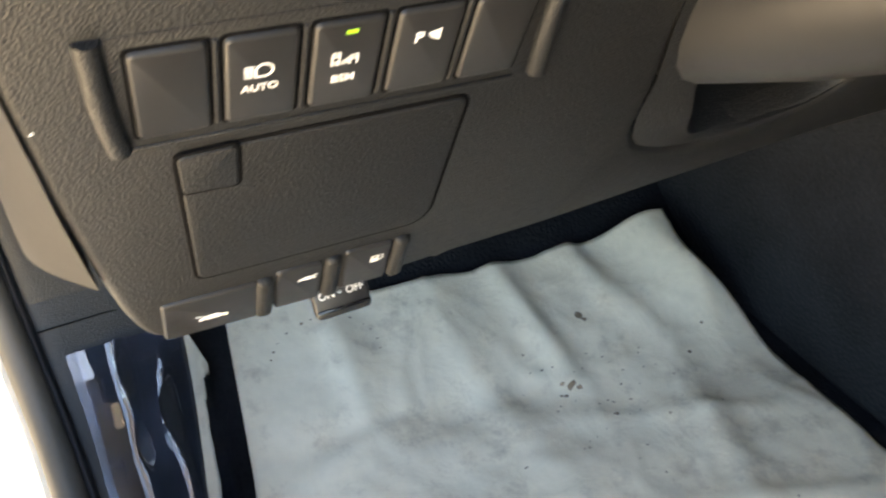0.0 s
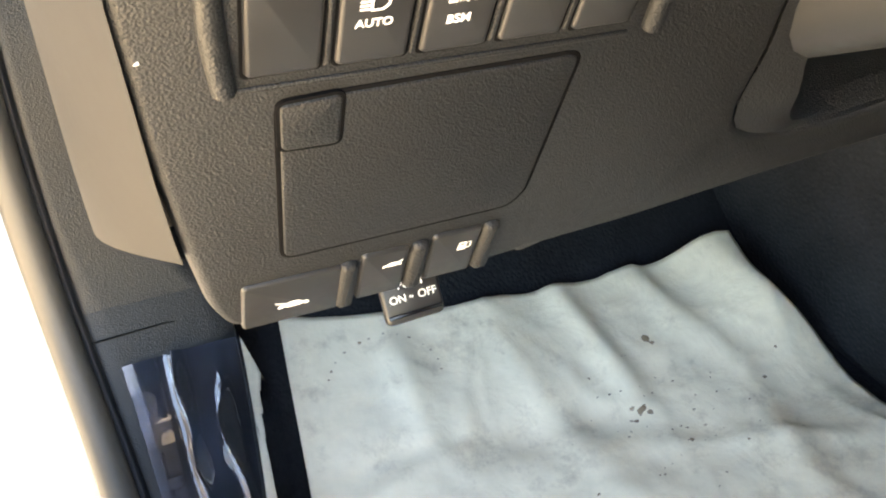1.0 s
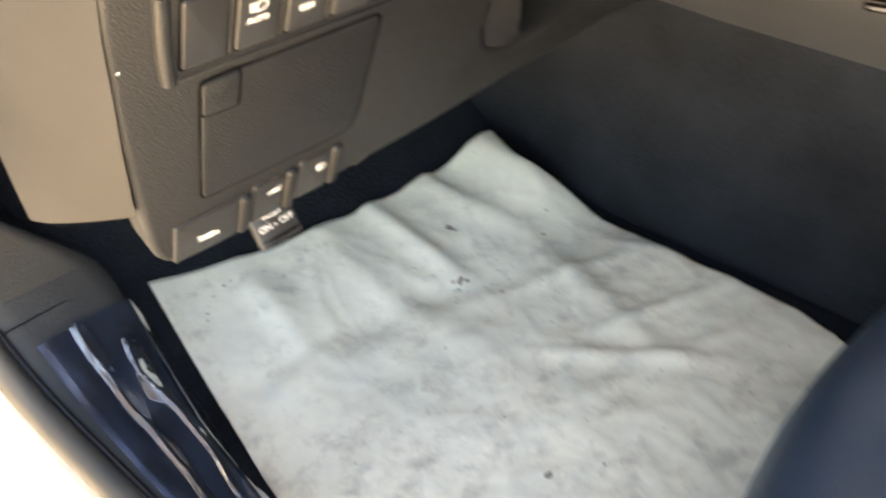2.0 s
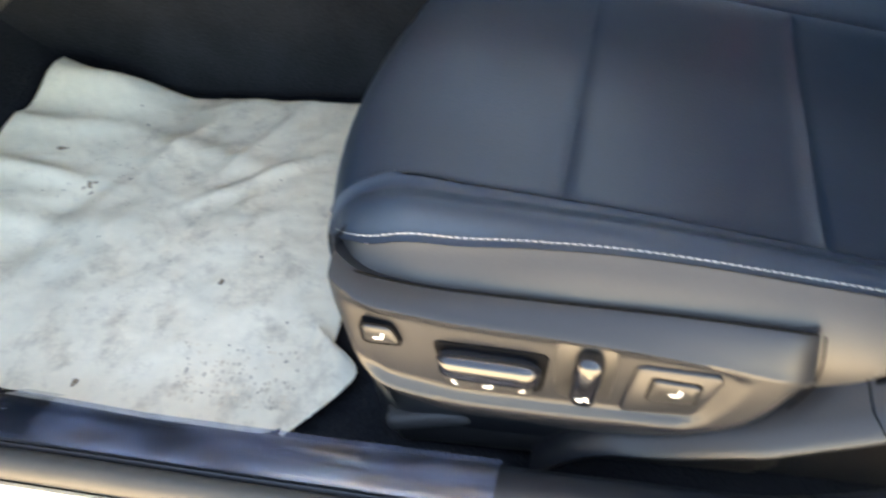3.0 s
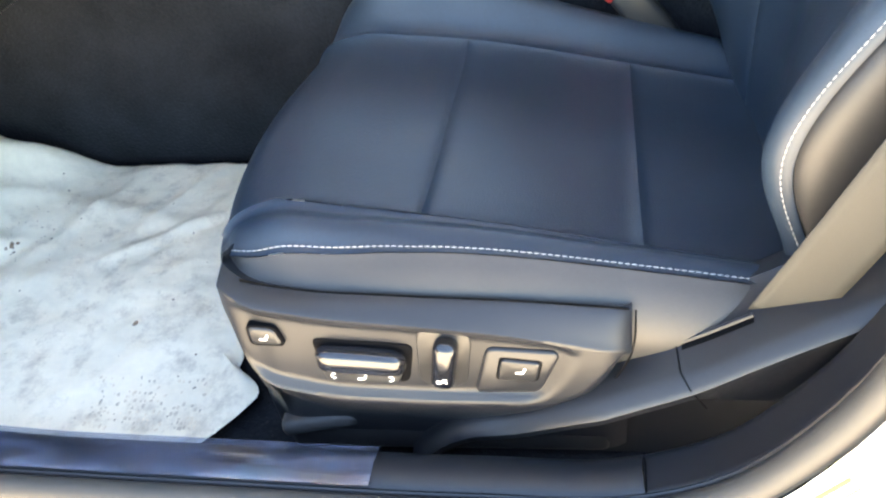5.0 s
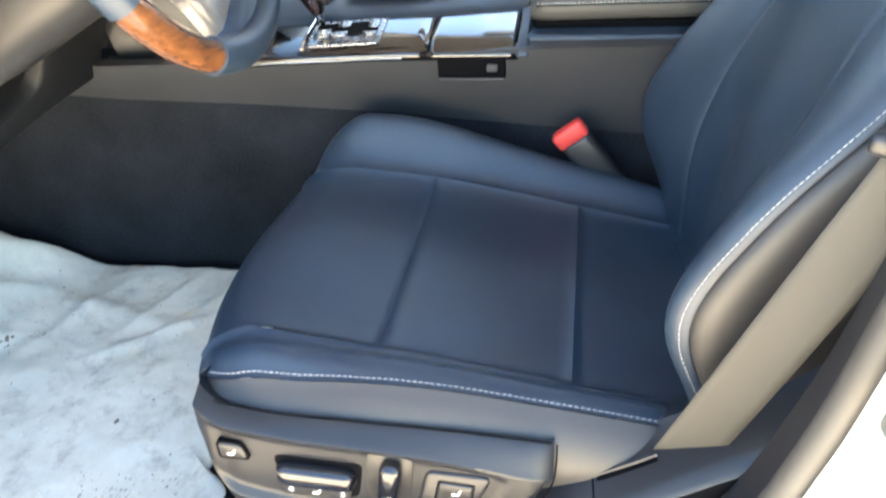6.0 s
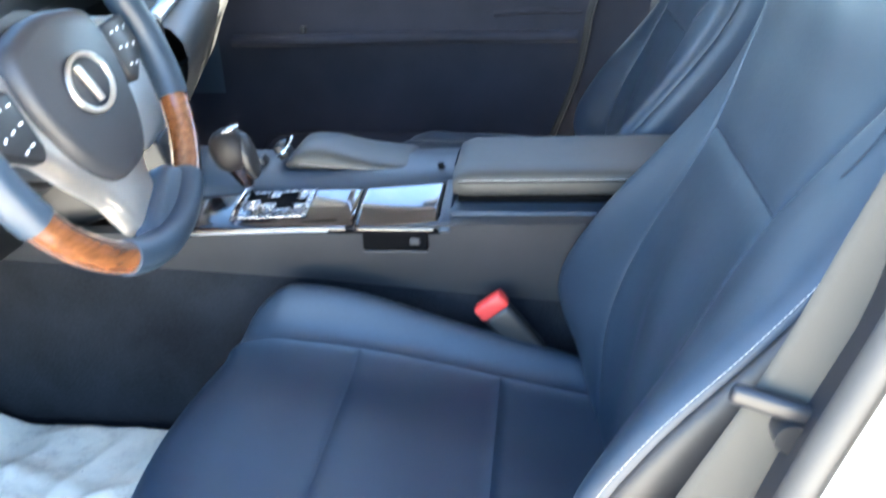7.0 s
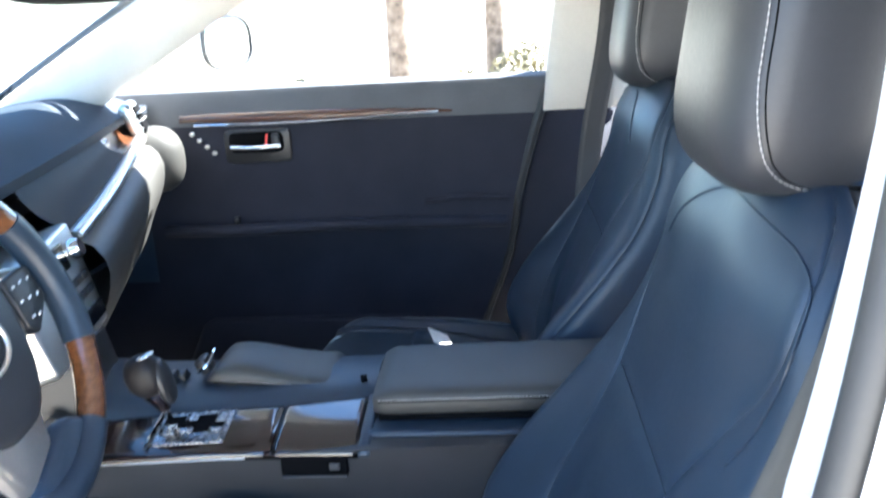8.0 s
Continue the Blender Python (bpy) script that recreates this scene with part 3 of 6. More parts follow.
    wz = spline([0.48, 0.62, 0.75, 0.90, 1.0, 1.08, 1.13, 1.16, 1.17], [0.235, 0.25, 0.255, 0.25, 0.238, 0.222, 0.20, 0.16, 0.13])
    bz = spline([0.48, 0.56, 0.65, 0.75, 0.85, 0.93, 1.02, 1.17], [0.008, 0.040, 0.078, 0.055, 0.017, -0.004, -0.012, -0.01])
    sx = spline([0, 0.5, 0.66, 0.80, 0.92, 1.0], [0, 0.52, 0.76, 0.93, 1.0, 0.95])
    sb = spline([0, 0.5, 0.66, 0.80, 0.92, 1.0], [-0.05, 0.10, 0.72, 1.0, 0.70, 0.4])
    sk = spline([0, 0.5, 0.66, 0.80, 0.92, 1.0], [0.0, 0.0, 0.01, 0.10, 0.48, 1.0])

    def B(s, v):
        z = 0.48 + 0.69 * min(max(v, 0), 1)
        drop = 0.025 * max(0.0, (z - 0.90) / 0.27)
        a = abs(s)
        x = math.copysign(1, s) * float(wz(z)) * float(sx(a))
        y = float(yz(z)) + float(bz(z)) * float(sb(a)) - 0.11 * float(sk(a)) + dy0
        return (X(-0.02 + x), y, z - drop - 0.02 * float(sk(a)) * max(0, (z - 1.1) / 0.07))
    B.sign = -mir
    zz = lambda z: (z - 0.48) / 0.69
    inn_b = spline([0, zz(0.60), zz(0.78), zz(0.895), zz(0.97), zz(1.05), 1], [0.55, 0.53, 0.50, 0.50, 0.60, 0.74, 0.79])
    ib = lambda v: float(inn_b(v))
    nb = lambda v: -float(inn_b(v))
    part("back_insert", panel(B, nb, ib, 0.0, zz(0.895), 28, 40, depth=0.0022), PERF, th, "perforated black leather back insert")
    part("back_upper", panel(B, nb, ib, zz(0.895), 1.0, 28, 30, depth=0.0022), LEATHER, th)
    part("back_bolster", panel(B, ib, 0.838, 0.0, 1.0, 16, 60, depth=0.0022), LEATHER, th)
    part("back_bolster", panel(B, -0.838, nb, 0.0, 1.0, 16, 60, depth=0.0022), LEATHER, th)
    # driver's back sides take the bounce-tinted leather, passenger's the plain one
    part("back_side", panel(B, 0.838, 1.0, 0.0, 1.0, 12, 50), LEATHER_SIDE_LIT if mir > 0 else LEATHER, th)
    part("back_side", panel(B, -1.0, -0.838, 0.0, 1.0, 12, 50), LEATHER_SIDE_LIT if mir > 0 else LEATHER, th)
    rows = []
    for v in np.linspace(0, 1, 24):
        a, b = np.array(B(-1.0, v)), np.array(B(1.0, v))
        rows.append([a * (1 - k) + b * k + np.array((0, -0.035 * math.sin(math.pi * k), 0)) for k in np.linspace(0, 1, 9)])
    part("back_shell", grid(rows), PLASTIC, th)
    part("back_top", grid([[np.array(B(s, 1.0)) * (1 - k) + (np.array(B(-1, 1)) * (0.5 - s / 2) + np.array(B(1, 1)) * (0.5 + s / 2) + np.array((0, -0.035 * math.cos(s * 1.5), 0))) * k + np.array((0, 0, 0.012 * math.sin(math.pi * k))) for k in np.linspace(0, 1, 6)] for s in np.linspace(-1, 1, 24)]), LEATHER, th)
    for sgn in (-1,):
        line = [np.array(B(sgn * 0.826, v)) + np.array((0, 0.002, 0.001)) for v in np.linspace(0.08, 0.66, 60)]
        stitches(line, th)

    up_z = lambda z: zz(z + 0.093 * max(0.0, z - 0.90))
    arch_s = spline([0, 1, 2, 3, 4, 5, 6, 7, 8, 9], [-0.66, -0.72, -0.77, -0.785, -0.71, -0.50, -0.20, 0.10, 0.36, 0.48])
    arch_z = spline([0, 1, 2, 3, 4, 5, 6, 7, 8, 9], [0.95, 0.99, 1.04, 1.083, 1.103, 1.113, 1.117, 1.112, 1.085, 1.046])
    part("seam", tube([np.array(B(float(arch_s(k)), up_z(float(arch_z(k))))) + np.array((0, 0.0006, 0)) for k in np.linspace(0, 9, 110)], [0.0004] + [0.0012] * 108 + [0.0004], 6), LEATHER, th)
    part("seam", tube([np.array(B(float(ib(zz(0.895))) * k, zz(0.895))) - np.array((0, 0.0026, 0)) for k in np.linspace(-1, 1, 50)], 0.0007, 6), GAP, th)

    # headrest on two posts
    hx, hy, hz = X(-0.036), -0.712 + dy0, 1.232
    head = part("headrest", ball((0.124, 0.066, 0.112), pose(hx, hy, hz, 8), 0.5, 44, 30), PAD, th, "black leather headrest with white stitching")
    for sgn in (-1, 1):
        pts, seam = [], []
        for a in np.linspace(-1.22, 1.4, 60):
            ca, sa = abs(math.cos(a)) ** 0.5, math.copysign(abs(math.sin(a)) ** 0.5, a)
            be = radians(float(np.interp(a, [-1.25, -0.9, -0.5, 0.0, 1.4], [-34, -6, 15, 32, 60])))
            sy = math.copysign(abs(math.sin(be)) ** 0.5, be)
            q = pose(hx, hy, hz, 8) @ Vector((sgn * (0.124 * ca * math.cos(be) ** 0.5 + 0.0012), 0.066 * ca * sy + 0.0012, 0.1125 * sa))
            pts.append(np.array(q))
            s2 = sy - 0.06 / ca
            q = pose(hx, hy, hz, 8) @ Vector((sgn * 0.124 * ca * max(0, 1 - s2 ** 4) ** 0.25, 0.066 * ca * s2, 0.112 * sa))
            seam.append(np.array(q))
        part("seam", tube(seam[3:-3], 0.0007, 6), GAP, head)
        stitches(pts, head)
        part("headrest_post", tube([(hx + sgn * 0.07, hy, 1.19), (hx + sgn * 0.07, hy + 0.005, 1.14)], 0.006, 10), CHROME, th)
    part("release_button", ball((0.014, 0.011, 0.009), pose(hx - mir * 0.118, hy + 0.004, 1.118), 0.6, 12, 8), SILVER, th, "small grey plastic button")
    part("post_collar", ball((0.028, 0.016, 0.008), pose(hx - mir * 0.09, hy, 1.122), 0.6, 14, 8), PLASTIC, th)
    return th


driver_seat = seat(1, -0.02, "black leather driver's seat with white stitching and power controls")
seat(-1, 0.745, "black leather passenger seat with white stitching", -0.04, 0.04, -0.07)

# side cover with the switches, under the outer edge of the driver's cushion
TR = Matrix(((0, 0, -1, -0.297), (-1, 0, 0, 0), (0, 1, 0, 0), (0, 0, 0, 1)))     # local x = backwards, y = up, z = outwards
def line_at(points):
    """Height along a smooth line through (backwards, height) points."""
    c = curve3([(p, q, 0) for p, q in points], 160)
    return lambda y: float(np.interp(y, c[:, 0], c[:, 1]))


def ease(v):
    v = min(1.0, max(0.0, v))
    return v * v * (3 - 2 * v)


cv_top = line_at([(0.0300, 0.576), (0.0387, 0.5725), (0.0600, 0.5660), (0.0821, 0.5615), (0.1717, 0.5545), (0.2681, 0.5500), (0.3570, 0.5430)])
cv_ridge = line_at([(0.0300, 0.567), (0.0458, 0.5615), (0.1000, 0.5497), (0.1973, 0.5395), (0.2683, 0.5308), (0.3151, 0.5216), (0.3489, 0.5138), (0.3570, 0.5110)])
cv_low = line_at([(0.0340, 0.545), (0.0381, 0.5056), (0.0514, 0.4576), (0.0834, 0.4331), (0.1586, 0.4236), (0.2677, 0.4251), (0.3142, 0.4403), (0.3390, 0.4797), (0.3540, 0.513)])
cv_lip = line_at([(0.0330, 0.552), (0.0379, 0.5297), (0.0496, 0.4800), (0.0956, 0.4612), (0.1630, 0.4559), (0.2422, 0.4562), (0.2806, 0.4580), (0.3142, 0.4740), (0.3390, 0.5040), (0.3550, 0.521)])
cv_chamfer = line_at([(0.44, 0.276), (0.458, 0.2830), (0.4737, 0.2975), (0.5152, 0.3165), (0.56, 0.330)])
rows = []
for y in [0.0352 + 0.3193 * (0.5 - 0.5 * math.cos(math.pi * k)) for k in np.linspace(0, 1, 72)]:
    t = cv_top(y)
    r_ = min(cv_ridge(y), t - 0.005)
    lo = min(cv_low(y), r_ - 0.008)
    lip = min(max(cv_lip(y), lo + 0.004), r_ - 0.003)
    back = 0.018 * max(0.0, 1 - (y - 0.0352) / 0.035) ** 2 + 0.010 * max(0.0, (y - 0.330) / 0.026) ** 2
    fwd = 0.009 * max(0.0, 1 - (y - 0.0352) / 0.05)

    def face(z):
        """Distance out of the plain face, with the dish sunk into it."""
        m = ease((z - lip - 0.001) / 0.009) * ease((r_ - 0.002 - z) / 0.011) * ease((cv_chamfer(z) - y) / 0.018) * ease((y - 0.040) / 0.02)
        return -0.3095 + 0.0075 * m

    prof = [(-0.262, t - 0.012), (-0.286, t - 0.003), (-0.2895, t - 0.0003), (-0.2915, t - 0.0010)]
    prof += [(-0.2915 - 0.0168 * k, t - 0.0010 - (t - 0.0010 - r_ - 0.0015) * k ** 1.25) for k in (0.2, 0.4, 0.6, 0.8, 1.0)]
    prof += [(face(z), z) for z in np.linspace(r_, lip, 24)]
    prof += [(-0.3095 + 0.0165 * k ** 1.3, lip - (lip - lo) * k) for k in (0.15, 0.35, 0.55, 0.75, 0.9, 1.0)]
    prof += [(-0.290, lo - 0.004), (-0.285, lo - 0.010), (-0.280, min(lo - 0.02, 0.405)), (-0.270, 0.36)]
    rows.append([(x + back, fwd - y, z) for x, z in prof])
rows.insert(0, [(p[0] * 0.5 - 0.245 * 0.5, p[1] + 0.004, p[2]) for p in rows[0]])
rows.insert(0, [(-0.235, rows[1][0][1] - 0.004, p[2]) for p in rows[0]])
cover = part("seat_side_cover", grid(rows), PLASTIC, driver_seat, "dark grey plastic side cover with power switches")
part("cover_joint", tube([(-0.2885, -y, cv_top(y) - 0.0002) for y in np.linspace(0.046, 0.352, 40)], 0.0010, 6), GAP, cover)
part("cover_joint", tube(curve3([(-0.2885, -0.3570, cv_top(0.356) - 0.001), (-0.2985, -0.3565, 0.525), (-0.3000, -0.3550, 0.512), (-0.3005, -0.3410, 0.479), (-0.300, -0.3160, 0.440)], 20), 0.0008, 6), GAP, cover)
sp = lambda poly, r, out, t=0.008, e=0.002: plate(rounded(poly, r, 4), t, TR @ pose(0, 0, out), e)
on_cover = lambda x, z, out: TR @ pose(x, z, out)
b = part("position_button", sp([(0.0490, 0.5358), (0.0714, 0.5338), (0.0770, 0.5155), (0.0490, 0.5165)], 0.006, 0.0108, 0.009, 0.003), SWITCH, cover)
part("button_gap", sp([(0.0475, 0.5372), (0.0724, 0.5352), (0.0785, 0.5140), (0.0478, 0.5150)], 0.006, 0.0092, 0.007, 0.0004), GAP, cover)
big = [[(1.35 * x, 1.5 * y) for x, y in SEAT_ICON[0]]]
marks(big, on_cover(0.0620, 0.5245, 0.0112), b)
part("switch_recess", sp([(0.0990, 0.5210), (0.1835, 0.5155), (0.1760, 0.4735), (0.1050, 0.4765)], 0.008, 0.0064, 0.006, 0.0008), GAP, cover)
rows = []
for k in np.linspace(-1, 1, 25):                     # long bar, scooped along its top
    e = (1 - abs(k) ** 8) ** 0.5
    rows.append([on_cover(0.1400 + 0.0375 * k, 0.5040 - 0.0026 * k, 0.0125) @ Vector((0, 0.0115 * (0.75 + 0.25 * e) * math.copysign(abs(math.sin(a)) ** 0.6, math.sin(a)) * (0.4 + 0.6 * e), 0.0095 * e * math.copysign(abs(math.cos(a)) ** 0.7, math.cos(a)) - 0.0022 * math.exp(-((a - 1.3) / 0.35) ** 2))) for a in np.linspace(0, 2 * math.pi, 24, endpoint=False)])
b = part("slide_switch", grid(rows, True, True), GLOSS_BLACK, cover, "glossy black seat adjustment bar")
part("slide_base", sp([(0.1050, 0.4940), (0.1730, 0.4915), (0.1680, 0.4760), (0.1080, 0.4785)], 0.004, 0.0130, 0.008, 0.0015), SWITCH, b)
marks([arc_band(0, 0, 3.0, 60, 300, 1.2)], on_cover(0.1150, 0.4860, 0.0134), b)
marks(big + [rect(3.4, 3.6, 2.2, 1.6)], on_cover(0.1385, 0.4845, 0.0134), b)
marks([arc_band(0, 0, 3.0, -120, 120, 1.2)], on_cover(0.1620, 0.4838, 0.0134), b)
part("switch_pocket", sp([(0.1870, 0.5320), (0.2320, 0.5280), (0.2235, 0.4690), (0.1840, 0.4720)], 0.012, 0.0060, 0.006, 0.0010), SWITCH, cover)
b = part("recline_switch", block((0.0205, 0.049, 0.020), on_cover(0.2085, 0.5020, 0.0115) @ pose(0, 0, 0, 0, 0, -9), 0.008, 4), GLOSS_BLACK, cover, "glossy black backrest switch")
marks([rect(-0.5, 0, 7, 1.6), rect(2.8, 1.7, 3.6, 1.5), rect(-2, -1.7, 3.6, 1.3), rect(4.0, -1.3, 1.2, 2.2)], on_cover(0.2060, 0.4905, 0.0218), b)
part("lumbar_panel", sp([(0.2420, 0.5150), (0.2960, 0.5115), (0.3000, 0.5060), (0.2830, 0.4665), (0.2290, 0.4640)], 0.008, 0.0082, 0.006, 0.0030), PLASTIC, cover)
part("button_gap", sp([(0.2520, 0.5065), (0.2865, 0.5028), (0.2820, 0.4805), (0.2475, 0.4815)], 0.004, 0.0086, 0.004, 0.0004), GAP, cover)
b = part("lumbar_button", sp([(0.2535, 0.5050), (0.2850, 0.5015), (0.2807, 0.4820), (0.2490, 0.4830)], 0.004, 0.0108, 0.006, 0.002), SWITCH, cover)
marks(big, on_cover(0.2685, 0.4930, 0.0111), b)
# seat rail foot under the cover
part("seat_rail", block((0.05, 0.30, 0.035), pose(-0.250, -0.19, 0.372, -2), 0.008), SWITCH, driver_seat)
part("rail_cap", block((0.028, 0.075, 0.018), pose(-0.270, -0.075, 0.392, -10, 0, 6), 0.007), GREY_SIDE, driver_seat, "worn grey plastic rail end cap")
part("seat_base", block((0.42, 0.40, 0.12), pose(-0.02, -0.25, 0.43), 0.03), SWITCH, driver_seat)

# ---- floor mat ----
def mat_height(x, y):
    z = float(np.interp(y, [0.0, 0.40, 0.48, 0.56, 0.66], [0.344, 0.346, 0.358, 0.388, 0.432]))
    n = noise.noise(Vector((x * 7, y * 7, 0.3))) * 0.006 + noise.noise(Vector((x * 19, y * 15, 2.0))) * 0.0022 + noise.noise(Vector((x * 50, y * 50, 5.0))) * 0.0006
    n += 0.0022 * (1 - min(1.0, 3.2 * abs(noise.noise(Vector((x * 9 + 3, y * 8, 7.0)))))) ** 2 + 0.0015 * (1 - min(1.0, 4 * abs(noise.noise(Vector((x * 22, y * 20 + 5, 3.0)))))) ** 2
    ridge = 0.0
    for a, b, w, h in (((-0.05, 0.60), (-0.02, 0.35), 0.02, 0.006), ((0.10, 0.62), (0.16, 0.45), 0.018, 0.008), ((0.0, 0.42), (0.24, 0.33), 0.012, 0.004), ((0.05, 0.30), (0.25, 0.22), 0.010, 0.005), ((-0.15, 0.62), (-0.12, 0.48), 0.02, 0.005), ((-0.02, 0.24), (0.20, 0.17), 0.010, 0.004), ((0.19, 0.60), (0.245, 0.42), 0.02, 0.006), ((0.03, 0.60), (0.05, 0.45), 0.015, 0.011), ((-0.15, 0.57), (-0.155, 0.47), 0.016, 0.010), ((-0.155, 0.47), (-0.22, 0.45), 0.012, 0.006), ((0.05, 0.45), (-0.15, 0.475), 0.022, -0.007), ((0.018, 0.31), (0.13, 0.16), 0.010, 0.007), ((0.16, 0.43), (0.10, 0.22), 0.018, 0.006)):
        ax, ay = b[0] - a[0], b[1] - a[1]
        t = max(0, min(1, ((x - a[0]) * ax + (y - a[1]) * ay) / (ax * ax + ay * ay)))
        d = math.hypot(x - a[0] - t * ax, y - a[1] - t * ay)
        ridge += h * math.exp(-(d / w) ** 2) * math.sin(math.pi * min(0.999, 0.15 + 0.7 * t))
    cx_, cy_ = min(1.0, max(0.0, (x - 0.13) / 0.10)), min(1.0, max(0.0, (y - 0.40) / 0.10))
    curl = 0.034 * cx_ * cx_ * (3 - 2 * cx_) * cy_ * cy_ * (3 - 2 * cy_)
    return z + n + 0.006 + ridge + curl


def mat_edge(u, v):
    """u across from the sill to the console, v from the seat to the toe board."""
    left = spline([0, 0.06, 0.2, 0.5, 0.75, 1.0], [-0.262, -0.282, -0.292, -0.288, -0.262, -0.238])(v)
    right = spline([0, 0.1, 0.4, 0.78, 0.88, 1.0], [0.235, 0.250, 0.256, 0.246, 0.230, 0.234])(v)
    y0 = 0.045 + 0.03 * u
    y1 = float(np.interp(u, [0, 0.3, 0.6, 0.85, 1.0], [0.632, 0.602, 0.590, 0.580, 0.570]))
    x = float(left) + (float(right) - float(left)) * u
    return x, y0 + (y1 - y0) * v


rows = []
for j in range(111):
    row = []
    for i in range(101):
        x, y = mat_edge(i / 100, j / 110)
        row.append((x, y, mat_height(x, y)))
    rows.append(row)
mat_ob = part("floor_mat", grid(rows), PAPER)
mat_ob.modifiers.new("thickness", "SOLIDIFY").thickness = 0.0006
tagged(mat_ob, "creased white paper floor mat with brown dirt and shoe prints", "paper mat")
flap = []
reach = spline([0, 0.2, 0.45, 0.65, 0.85, 1.0], [0.002, 0.022, 0.044, 0.054, 0.034, 0.004])
for s in np.linspace(0, 1, 18):
    row = []
    for k in np.linspace(0, 1, 12):
        row.append((-0.286 + 0.130 * s - 0.010 * k * s, 0.066 + 0.006 * s - float(reach(s)) * k, 0.3555 + 0.012 * math.sin(2.6 * k) * s - 0.004 * k))
    flap.append(row)
part("mat_corner", grid(flap), PAPER, mat_ob, "curled-up clean corner of the paper")

# ---- dashboard ----
dash = thing("dashboard", (0.36, 0.5, 0.63), "dark grained plastic dashboard with switches and wood trim", "dashboard")
DX = Vector((1, -0.035, 0)).normalized()
DU = Vector((0, -0.4154, 0.9097))
DU = (DU - DX * DX.dot(DU)).normalized()
DN = DX.cross(DU)                        # the lower panel faces back and slightly down
DM = axes(Vector((0, 0.2651, 0.8365)), DX, DU, DN)    # local y up the panel; z out of it
dz = lambda z: (z - 0.8365) / 0.9097


def on_dash(x, z, out=0.0):
    return DM @ pose(x, dz(z), out)


HOLE = [(0.10, 0.905), (0.105, 0.725), (0.09, 0.712), (0.06, 0.704), (0.02, 0.698), (-0.010, 0.698), (-0.034, 0.703), (-0.050, 0.712), (-0.058, 0.728), (-0.062, 0.762), (-0.072, 0.80), (-0.085, 0.905)]
low = [(-0.357, 0.905), (-0.357, 0.83), (-0.351, 0.765), (-0.342, 0.700), (-0.334, 0.655), (-0.324, 0.632), (-0.268, 0.634), (-0.188, 0.638), (-0.156, 0.642), (-0.088, 0.647), (-0.009, 0.658), (0.08, 0.668), (0.13, 0.673), (0.262, 0.677), (0.262, 0.905)] + HOLE
part("lower_panel", plate([np.array(p) for p in rounded([(x, dz(z)) for x, z in low], 0.012, 3)], 0.022, DM, 0.006), DASH, dash, "dark grained plastic knee panel")
# near-black sheet standing in for the shade behind the column opening
part("panel_back_shade", grid([[(x, y, z) for x in np.linspace(-0.345, 0.26, 8)] for y, z in ((0.33, 0.90), (0.40, 0.70), (0.44, 0.66), (0.62, 0.72), (0.90, 0.80))]), GAP, dash)
rows = []
for x0, y0, z0, x1, z1 in ((-0.362, 0.220, 1.00, -0.377, 0.985), (-0.3605, 0.256, 0.90, -0.377, 0.88), (-0.3585, 0.284, 0.83, -0.3765, 0.80), (-0.3545, 0.302, 0.789, -0.3755, 0.755), (-0.3510, 0.319, 0.752, -0.3745, 0.715), (-0.3465, 0.336, 0.715, -0.3730, 0.682), (-0.3440, 0.344, 0.698, -0.3720, 0.667)):
    rows.append([(x0 + 0.003 + (x1 - x0 - 0.003) * math.sin(k * math.pi / 2), y0 - 0.003 + (0.443 - y0) * k, z0 + (z1 - z0) * k) for k in np.linspace(0, 1, 9)])
part("end_cap", grid(rows), MATTE, dash, "smooth grey end of the dashboard")
part("end_cap_floor", grid([[np.array(p) * (1 - k) + np.array((-0.350, 0.52, 0.70)) * k for k in (0, 0.5, 1)] for p in rows[-1]]), MATTE, dash)
# flared rim of the opening for the steering column
flare_a = curve3([(x, z, 0) for x, z in reversed(HOLE[1:])], 36)
flare_b = curve3([(-0.060, 0.905, 0), (-0.046, 0.80, 0), (-0.036, 0.765, 0), (-0.026, 0.735, 0), (-0.016, 0.716, 0), (-0.006, 0.706, 0), (0.006, 0.701, 0), (0.03, 0.700, 0), (0.06, 0.704, 0), (0.09, 0.711, 0), (0.11, 0.724, 0)], 36)
rows = []
for a_, c_ in zip(flare_a, flare_b):
    row = []
    rise = 0.012 * float(np.interp(a_[0], [-0.075, -0.064, -0.056, -0.04, 0.01], [0.0, 0.45, 1.0, 0.75, 0.0]))
    for k in np.linspace(0, 1, 9):
        q = a_ * (1 - k) + c_ * k
        row.append(DM @ Vector((q[0], dz(q[1]), -0.002 - 0.006 * k ** 1.6 + rise * k ** 1.2)))
    row.append(DM @ Vector((c_[0] + 0.003, dz(c_[1]), rise * 0.8 - 0.012)))
    row.append(DM @ Vector((c_[0] + 0.004, dz(c_[1]), -0.05)))
    rows.append(row)
part("column_surround", grid(rows), DASH, dash)
# switch row
rec = rounded([(-0.3245, dz(0.845)), (-0.3215, dz(0.789)), (-0.1525, dz(0.790)), (-0.1485, dz(0.845))], 0.008)
part("switch_recess", plate(rec, 0.02, DM @ pose(0, 0, 0.0003), 0.0002), DASH, dash)
SW = []
for i in range(5):
    x = -0.3022 + 0.0322 * i
    part("switch_gap", plate(rounded([(-0.0148, -0.0238), (0.0148, -0.0238), (0.0148, 0.0238), (-0.0148, 0.0238)], 0.003), 0.004, on_dash(x, 0.8180, 0.0007), 0.0002), GAP, dash)
    SW.append(part("switch", plate(rounded([(-0.0135, -0.0225), (0.0135, -0.0225), (0.0135, 0.0225), (-0.0135, 0.0225)], 0.003), 0.014, on_dash(x, 0.8180, 0.0026), 0.0018), SWITCH, dash))
